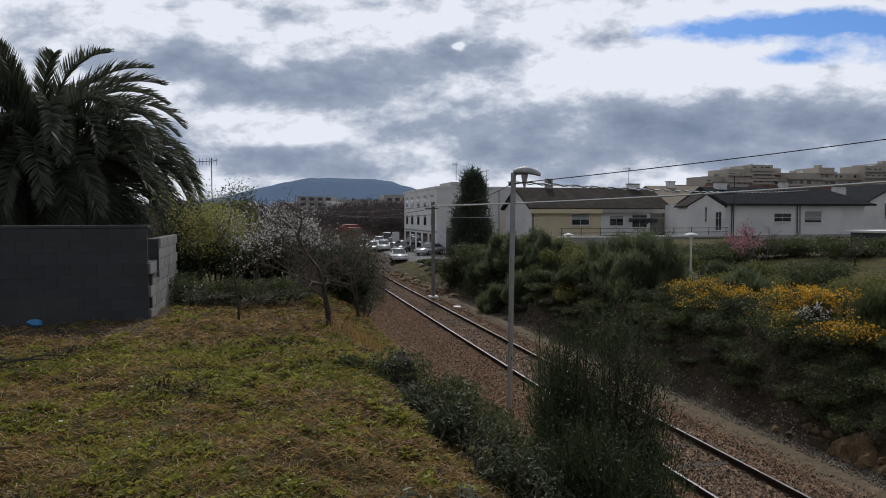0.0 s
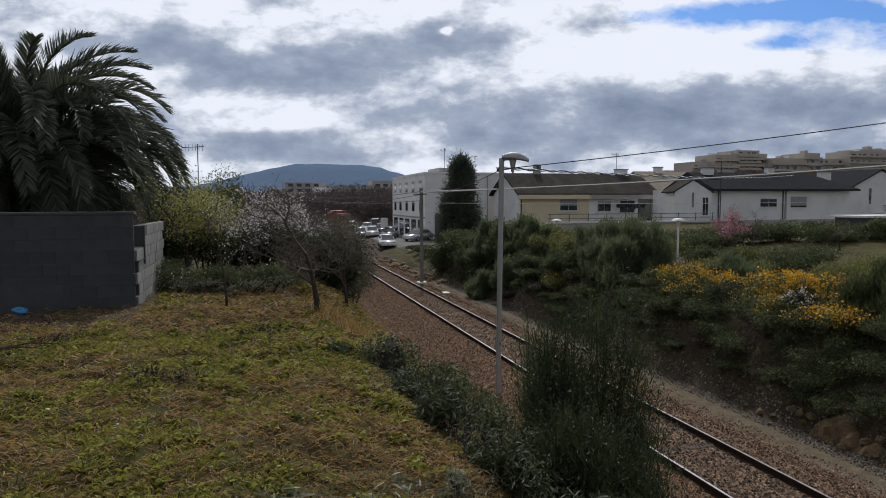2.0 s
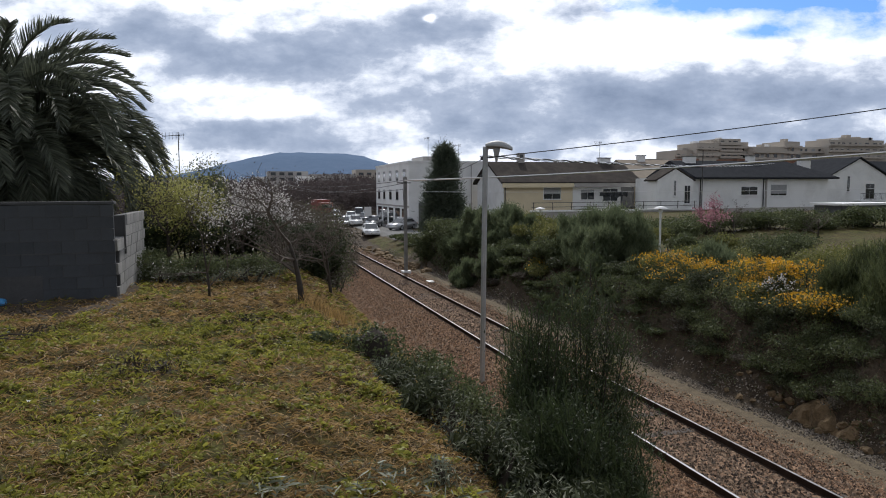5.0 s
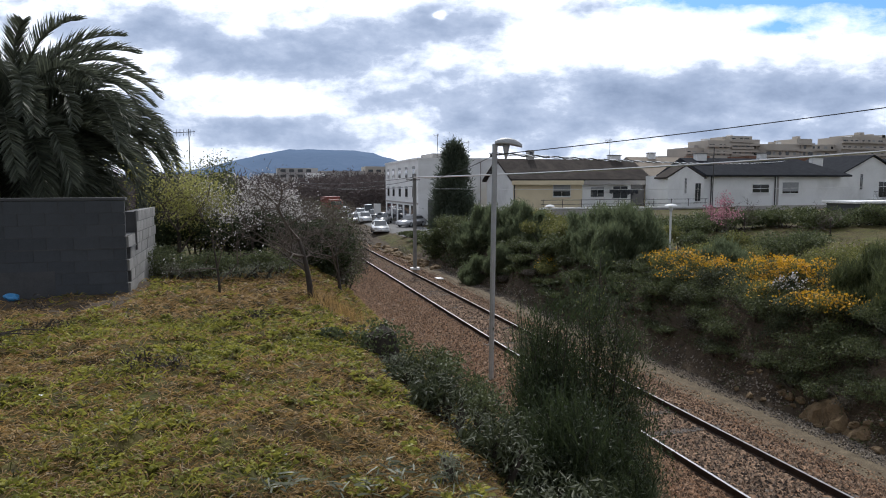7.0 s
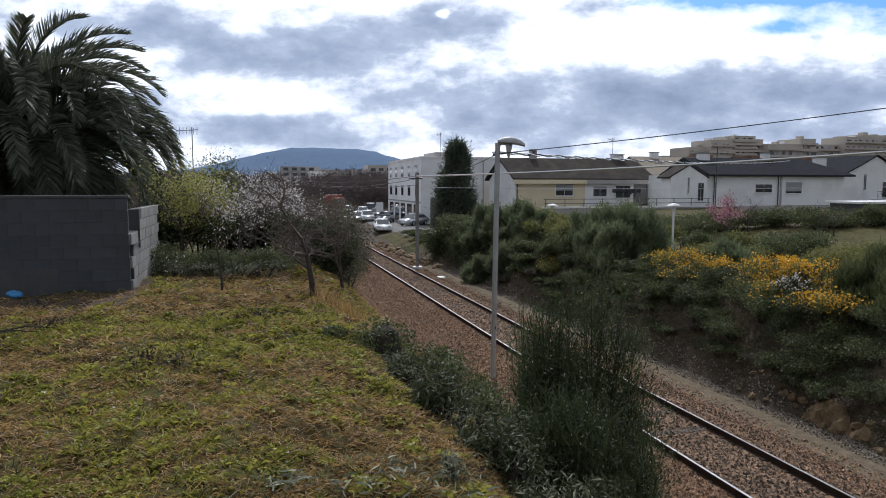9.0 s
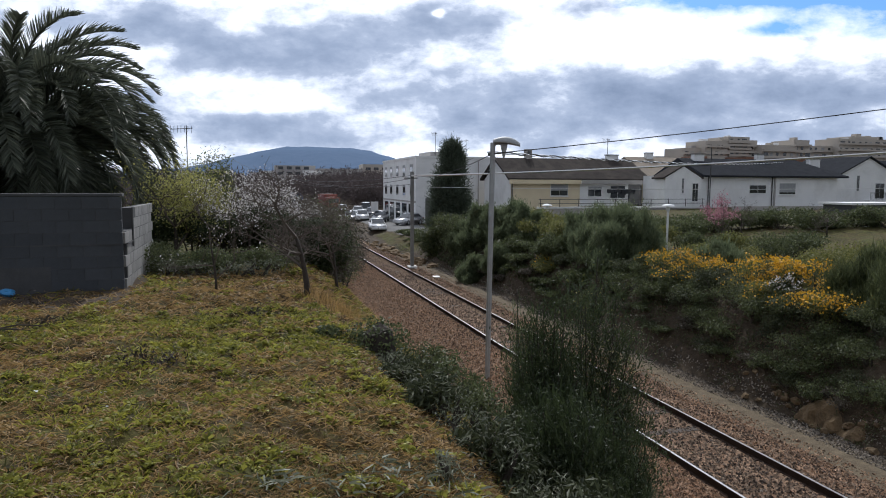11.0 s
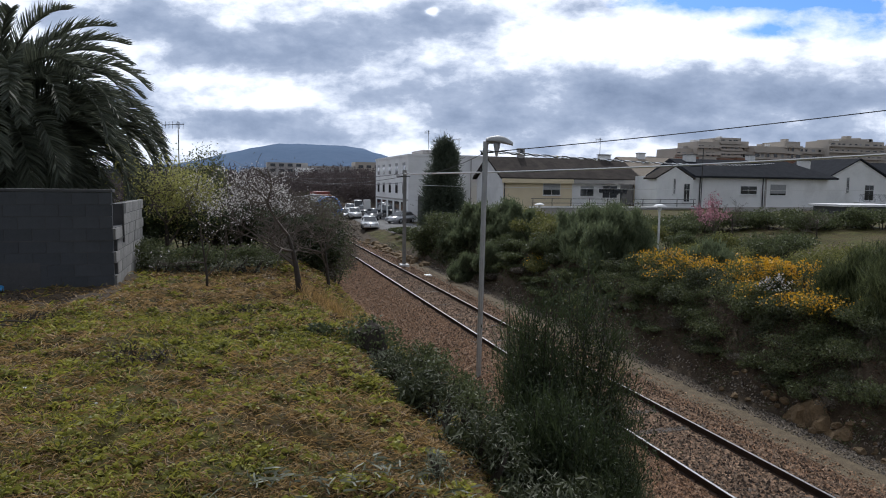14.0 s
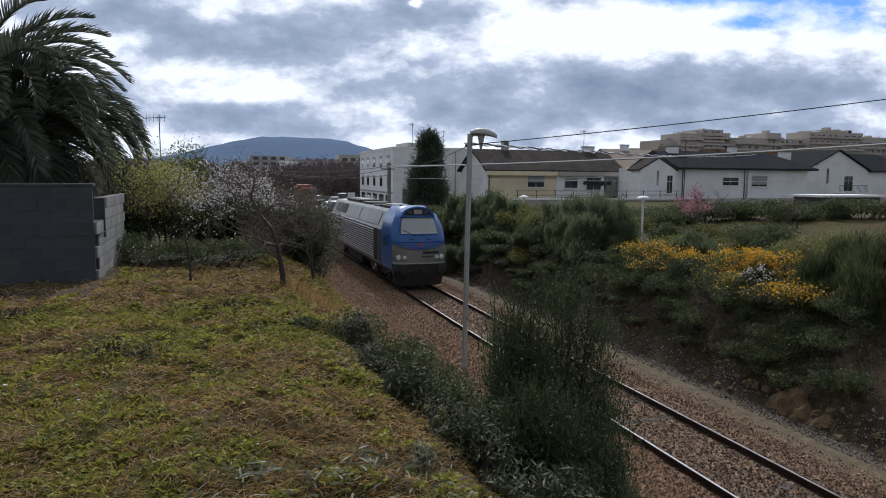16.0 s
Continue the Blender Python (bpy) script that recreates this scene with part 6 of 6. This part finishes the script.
# brushwood heaps, tufts and litter on the field
for i, (x, y, w) in enumerate(((-3.35, 8.7, 0.9), (-2.35, 5.0, 0.6))):
    h = thing("brushwood_heap", "low heap of cut twigs and grey-green leaves on the field", "brushwood", at=pose(x, y, float(land(x, y))))
    bm = bmesh.new()
    for k in range(26):
        a, q = g9.uniform(0, 6.28), Vector((g9.gauss(0, w * 0.3), g9.gauss(0, w * 0.3), g9.uniform(0.02, 0.2)))
        tube([q, q + Vector((math.cos(a) * 0.3, math.sin(a) * 0.3, 0.05)), q + Vector((math.cos(a) * 0.6, math.sin(a) * 0.6, 0.02))], [0.012, 0.009, 0.004], 4, bm)
    part("twigs", bm, BARK, h)
    part("leaves", leaflets(rng.normal(size=(900, 3)) * np.array([w * 0.35, w * 0.35, 0.09]) + np.array([0, 0, 0.12]), 0.045), SCRUB, h)
for x, y, s in ((0.55, 3.9, 0.16), (0.9, 4.25, 0.14), (0.15, 4.15, 0.10), (1.15, 3.75, 0.16), (-0.2, 3.7, 0.08)):
    n = 46
    q = np.stack([x + rng.normal(size=n) * s, y + rng.normal(size=n) * s * 0.8], 1)
    foot = np.column_stack([q, land(q[:, 0], q[:, 1]) + rng.uniform(0.02, 0.07, n)])
    a = rng.uniform(0, 2 * np.pi, n)
    o = part("fallen_leaves", slivers(foot, np.stack([np.cos(a), np.sin(a), rng.normal(size=n) * 0.25], 1), rng.uniform(0.05, 0.12, n), 0.014, 0.1), GLINT)
    tagged(o, "scattered pale slender dead leaves on the mown field", "leaves", kind="stuff")
for x, y, s in ((-1.05, 7.05, 0.12), (-0.8, 7.1, 0.09), (-2.45, 9.6, 0.1), (0.1, 9.5, 0.1), (-3.0, 10.9, 0.12)):
    at = rng.normal(size=(160, 3)) * np.array([s, s, s * 0.6]) + np.array([x, y, float(land(x, y)) + s * 0.4])
    tagged(part("weed_tuft", leaflets(at, 0.06, 0.3), BARK), "dark withered weed tuft on the mown field", "weed", kind="stuff")
for x, y, s in ((-1.21, 6.28, 0.024), (-1.75, 6.35, 0.022), (-1.12, 5.9, 0.012), (0.2, 4.6, 0.012), (-2.6, 7.1, 0.02)):
    bm = block(-s, s, -s * 0.8, s * 0.8, 0, s * 0.7, s * 0.25)
    for v in bm.verts:
        v.co *= 1 + 0.3 * noise.noise(v.co * 60)
    o = part("litter", bm, PAPER)
    o.matrix_basis = pose(x, y, float(land(x, y)) + 0.01, 0, 0, x * 50)
    tagged(o, "crumpled white scrap lying on the grass", "litter")
bag = bmesh.new()
bmesh.ops.create_icosphere(bag, subdivisions=3, radius=0.11)
for v in bag.verts:
    v.co *= 1 + 0.45 * noise.noise(v.co * 11)
    v.co.z *= 0.55
o = part("plastic_bag", bag, PLASTIC)
o.matrix_basis = pose(-3.55, 11.75, float(land(-3.55, 11.75)) + 0.06)
tagged(o, "crumpled blue plastic bag by the wall", "bag")

# ---- right bank ----
def conifer(x, y, w, h, label, seed):
    z0 = float(land(x, y)) - 0.05
    t = thing("conifer", label, "tree", at=pose(x, y, z0))
    g = np.random.default_rng(seed)
    part("trunk", tube([(0, 0, 0), (0.05, 0, h * 0.5), (0, 0, h * 0.95)], [0.16, 0.10, 0.02], 8), BARK, t)
    tufts = 260
    u = g.uniform(0.04, 1.0, tufts)
    prof = np.interp(u, [0, 0.15, 0.45, 0.6, 0.85, 1.0], [0.50, 0.56, 0.50, 0.40, 0.30, 0.10]) * w
    a = g.uniform(0, 2 * np.pi, tufts)
    r = prof * g.uniform(0.35, 1.1, tufts)
    heart = np.stack([r * np.cos(a) + 0.10 * w * u, r * np.sin(a), u * h], 1)
    k = g.integers(0, tufts, 30000)
    d = g.normal(size=(30000, 3)) * np.array([0.26, 0.26, 0.34])
    way = d * np.array([1.0, 1.0, 0.4]) + np.array([0, 0, 0.35])
    part("crown", needles(heart[k] + d, way, g.uniform(0.2, 0.5, 30000), 0.075, 0.1), CONIFER, t)
    return t


conifer(*spot(16.9, 57), 2.9, 7.5, "tall dense dark conifer beside the street", 5)
for i, (b, d, w, h) in enumerate(((15.6, 51, 2.2, 2.6), (16.6, 50, 2.4, 3.0), (17.8, 47, 2.8, 3.0))):
    shrub(*spot(b, d), w, h, SCRUB, "dark evergreen bush under the conifer", 4500, 0.10, seed=6 + i, name="evergreen_bush", lumps=9)
for i, (b, d, w, h) in enumerate(((18.3, 46, 2.6, 2.5), (19.6, 44.5, 2.6, 2.7), (20.9, 43, 2.7, 2.7), (22.3, 41.5, 2.7, 2.6), (23.6, 40, 2.4, 2.5), (19.0, 40, 2.0, 1.6), (21.3, 38.0, 2.0, 1.6),
                                   (27.8, 34, 2.4, 2.4), (29.4, 32.5, 2.6, 2.8), (31.0, 31.5, 2.7, 2.9), (32.6, 31, 2.5, 2.6), (28.6, 31.5, 2.0, 1.8), (30.4, 30, 2.2, 1.9),
                                   (48.8, 21.5, 2.0, 2.0), (50.5, 20.5, 2.0, 2.3), (51.8, 19.5, 2.0, 2.2), (39.0, 27.5, 2.0, 1.5))):
    broom_bush(*spot(b, d), w, h, 30000, "tall soft dark green broom bush on the cutting's edge", 20 + i, SCRUB if b > 45 else None, strand=0.30)
for i, (b, d, w, h, m) in enumerate(((25.2, 38, 2.6, 2.3, OLIVE), (26.4, 36, 2.4, 2.0, OLIVE), (24.6, 43, 2.6, 2.5, OLIVE), (26.0, 33.5, 2.0, 1.5, SCRUB), (33.6, 38, 2.6, 1.7, OLIVE), (35.6, 32, 2.0, 0.9, OLIVE), (36.8, 31, 2.2, 1.5, OLIVE),
                                      (42.9, 35, 3.0, 2.0, SCRUB), (44.2, 36, 2.4, 1.5, SCRUB), (46.6, 28, 2.8, 1.6, OLIVE), (48.2, 27, 2.6, 1.7, OLIVE), (39.8, 30, 2.2, 1.3, OLIVE), (37.6, 35, 2.2, 1.5, SCRUB), (49.8, 30, 2.6, 1.8, OLIVE),
                                      (41.2, 29, 2.2, 1.2, OLIVE), (43.6, 27.5, 2.2, 1.2, OLIVE), (38.2, 38, 2.4, 1.7, SCRUB), (40.6, 37, 2.2, 1.4, OLIVE), (35.8, 40, 2.6, 1.8, SCRUB), (51.0, 26, 2.4, 1.7, OLIVE), (34.0, 29.5, 1.8, 1.0, SCRUB))):
    shrub(*spot(b, d), w, h, m, "olive green shrub on the bank" if m is OLIVE else "dense dark green round shrub on the grass", 4200, 0.07, seed=i + 130, name="shrub")
for i, (b, d, w, h, nf) in enumerate(((34.9, 27.3, 1.9, 1.4, 600), (36.4, 26.4, 1.9, 1.3, 800), (37.9, 25.6, 1.8, 1.2, 700), (39.4, 25.0, 1.6, 1.0, 300), (41.4, 24.0, 1.8, 1.4, 800), (42.8, 23.4, 1.9, 1.6, 1100), (44.2, 22.8, 1.9, 1.7, 1300), (45.8, 22.3, 1.8, 1.5, 900),
                                       (40.6, 23.0, 1.3, 0.9, 160), (44.8, 20.9, 1.3, 0.9, 560), (46.4, 20.5, 1.3, 0.9, 480), (48.2, 20.2, 1.2, 1.0, 380), (42.0, 21.6, 1.2, 0.9, 220), (36.0, 25.0, 1.4, 0.9, 260), (25.4, 33.0, 1.4, 1.0, 120), (33.4, 28.0, 1.4, 1.0, 120))):
    shrub(*spot(b, d), w, h, SCRUB if i % 2 else OLIVE, "gorse bush with orange yellow flowers on the bank", 3000, 0.05, 0.3, GORSE, int(nf * 0.65), seed=i + 150, name="gorse_bush", flsize=0.075)
shrub(*spot(42.9, 21.9), 1.0, 1.1, IVY, "grey-green shrub with white flowers among the gorse", 1500, 0.05, 0.5, BLOSSOM, 260, seed=171, name="flowering_shrub", flsize=0.07)
for i in range(66):
    b = 18.5 + i * 0.51
    x = (13.9, 14.5, 15.1)[i % 3] + g9.uniform(-0.25, 0.35)
    y = x / math.tan(radians(b))
    shrub(x, y, g9.uniform(1.2, 1.9), g9.uniform(0.55, 0.95), IVY if i % 4 == 0 else SCRUB, "dark bramble hanging over the side of the cutting", 2000, 0.055, seed=i + 180, name="bramble")
for i in range(40):
    y = 11.5 + i * 0.78
    x = 13.55 + g9.uniform(-0.15, 0.3)
    shrub(x, y, g9.uniform(0.8, 1.3), g9.uniform(0.3, 0.55), (SCRUB, BROWNSCRUB, SCRUB, IVY)[i % 4], "low bramble on the side of the cutting", 1100, 0.05, seed=i + 330, name="bramble")
for i in range(22):
    y = 28 + i * 1.7
    x = 15.2 + g9.uniform(-0.6, 0.9)
    shrub(x, y, g9.uniform(1.4, 2.2), g9.uniform(0.8, 1.5) * (0.5 if y > 46 else 1), SCRUB, "dark scrub along the top of the cutting", 1900, 0.08, seed=i + 220, name="scrub")
bare_tree(*spot(39.0, 40), 3.3, 51, PINK, 0.12, 2, "small tree with dull pink blossom", 0.06, cloud=0.10, spread=0.5, count=4)
bare_tree(*spot(40.4, 44), 3.6, 52, None, label="bare brown tree before the houses", radius=0.05, levels=4, count=4)
bare_tree(*spot(46.2, 44), 2.8, 53, None, label="bare brown tree before the houses", radius=0.05, levels=4, count=4)
for i in range(16):
    b = 33.5 + i * 1.2
    shrub(*spot(b, 48.5 + g9.uniform(-1, 1)), 3.2, g9.uniform(1.2, 1.7), SCRUB, "clipped dark hedge before the houses", 2200, 0.10, seed=i + 260, name="hedge")
for i in range(7):
    shrub(*spot(24.0 + i * 1.5, 53 + g9.uniform(-1, 1)), 3.4, g9.uniform(1.3, 1.7), SCRUB, "clipped dark hedge before the houses", 2200, 0.10, seed=i + 290, name="hedge")
# dead grass and creepers on the side of the cutting
n = 52000
by = 8 + 45 * rng.uniform(0, 1, n) ** 1.5
bx = rng.uniform(13.1, 15.9, n)
keep = fuzz(bx, by, 0.6, 31) + 0.5 * fuzz(bx, by, 0.2, 32) > rng.uniform(-0.4, 0.6, n)
bx, by = bx[keep], by[keep]
feet = np.stack([bx, by, land(bx, by)], 1)
ways = np.stack([-0.6 + rng.normal(size=len(bx)) * 0.6, rng.normal(size=len(bx)) * 0.6, rng.uniform(0.1, 1.0, len(bx))], 1)
for half, m, label in ((0, THATCH, "dead brown grass hanging on the side of the cutting"), (1, SCRUB, "green creepers on the side of the cutting")):
    creeper = part("bank_grass", slivers(feet[half::2], ways[half::2], rng.uniform(0.08, 0.26, len(feet[half::2])), 0.016, 0.5), m)
    tagged(creeper, label, "grass", kind="stuff")
n = 44000
by = 12.5 + 38 * rng.uniform(0, 1, n) ** 1.4
bx = 13.45 + 2.6 * rng.uniform(0, 1, n)
keep = fuzz(bx, by, 0.7, 61) + 0.6 * fuzz(bx, by, 0.25, 62) > rng.uniform(-0.9, 0.3, n)
bx, by = bx[keep], by[keep]
at = np.stack([bx, by, land(bx, by) + rng.uniform(0.0, 0.14, len(bx))], 1)
for half, m, label in ((0, SCRUB, "dark creeper leaves covering the side of the cutting"), (1, IVY, "grey-green creeper leaves covering the side of the cutting")):
    creeper = part("creeper", leaflets(at[half::2], 0.0032 * np.hypot(bx, by)[half::2], 0.55), m)
    tagged(creeper, label, "creeper", kind="stuff")
# broken rock face at the foot of the bank
def build_rock_face():
    """Bare earth and rock broken away at the foot of the bank."""
    ny, nz = 120, 18
    y = np.linspace(7.5, 15.6, ny)
    top = 0.28 + 0.24 * fuzz(y, y * 0, 0.9, 51) + 0.14 * fuzz(y, y * 0, 0.35, 52) - 0.55 * ease(y, 12.5, 15.6)
    pts, faces = [], []
    for j in range(nz):
        t = j / (nz - 1)
        z = -0.85 + (top + 0.85) * t
        slab = np.round(1.6 * fuzz(y + 0.3 * t, z * 0.5, 0.42, 53)) / 1.6
        x = 13.06 + 0.35 * fuzz(y * 0, y, 2.4, 8) + 0.22 * t ** 1.4 - 0.19 * slab - 0.08 * fuzz(y, z * 0.4, 0.16, 54) - 0.03 * fuzz(y, z, 0.06, 55) + 0.5 * t ** 8
        pts += np.stack([x, y, z + 0.03 * fuzz(y, z, 0.2, 56)], 1).tolist()
    for j in range(nz - 1):
        for i in range(ny - 1):
            a = j * ny + i
            faces.append((a, a + 1, a + ny + 1, a + ny))
    o = part("rock_outcrop", (pts, faces), ROCK)
    return tagged(o, "bare brown broken rock at the foot of the cutting", "rock")


build_rock_face()
for i in range(34):
    y = 8.6 + (i / 34) ** 1.1 * 7.0 + g9.uniform(-0.2, 0.2)
    bm = bmesh.new()
    bmesh.ops.create_icosphere(bm, subdivisions=2, radius=1.0)
    size = g9.uniform(0.05, 0.13)
    for v in bm.verts:
        q = v.co * 1.3 + Vector((i * 5.1, 0, 0))
        v.co = v.co * (1 + 0.55 * noise.noise(q) + 0.4 * noise.noise(q * 2.7)) * size
        v.co.z *= 0.7
    xx = 13.15 + g9.uniform(-0.15, 0.25)
    o = part("rock", bm, ROCK)
    o.matrix_basis = pose(xx, y, float(land(xx, y)) + size * 0.3, g9.uniform(-12, 12), g9.uniform(-12, 12), g9.uniform(0, 90))
    tagged(o, "brown broken stone at the foot of the bank", "rock", "rocks of the cutting")

# ---- far trees ----
woods(-70, 4, 75, 130, 6.0, 60000, FARTREES, "brown leafless trees beyond the field", 1, 0.26)
woods(-40, 7, 130, 230, 7.5, 50000, FARTREES, "brown leafless trees below the town", 2, 0.42)
woods(13, 42, 130, 230, 8.0, 46000, FARTREES, "brown leafless trees behind the street", 3, 0.42)
woods(20, 140, 180, 240, 9, 9000, FARTREES, "dark trees behind the houses", 4, 0.6)
woods(-22, -1.5, 24, 46, 2.0, 46000, FARTREES, "brown brushwood beyond the fruit trees", 5, 0.09)
woods(-3, 5.2, 40, 75, 4.2, 40000, FARTREES, "brown brushwood beside the track", 6, 0.12)


def motions():
    front, speed = 31.1, 19.2
    walk(loco, [(0.0, pose(TRACK, front + speed * 16, 0)), (8.0, pose(TRACK, front + speed * 8, 0)), (16.0, pose(TRACK, front, 0))])
    turn = math.degrees(speed / FPS / 0.509)
    for w in loco_wheels:
        x, y, z = w.location
        walk(w, [(i / FPS, pose(x, y, z, turn * i)) for i in range(16 * FPS + 1)])


motions()
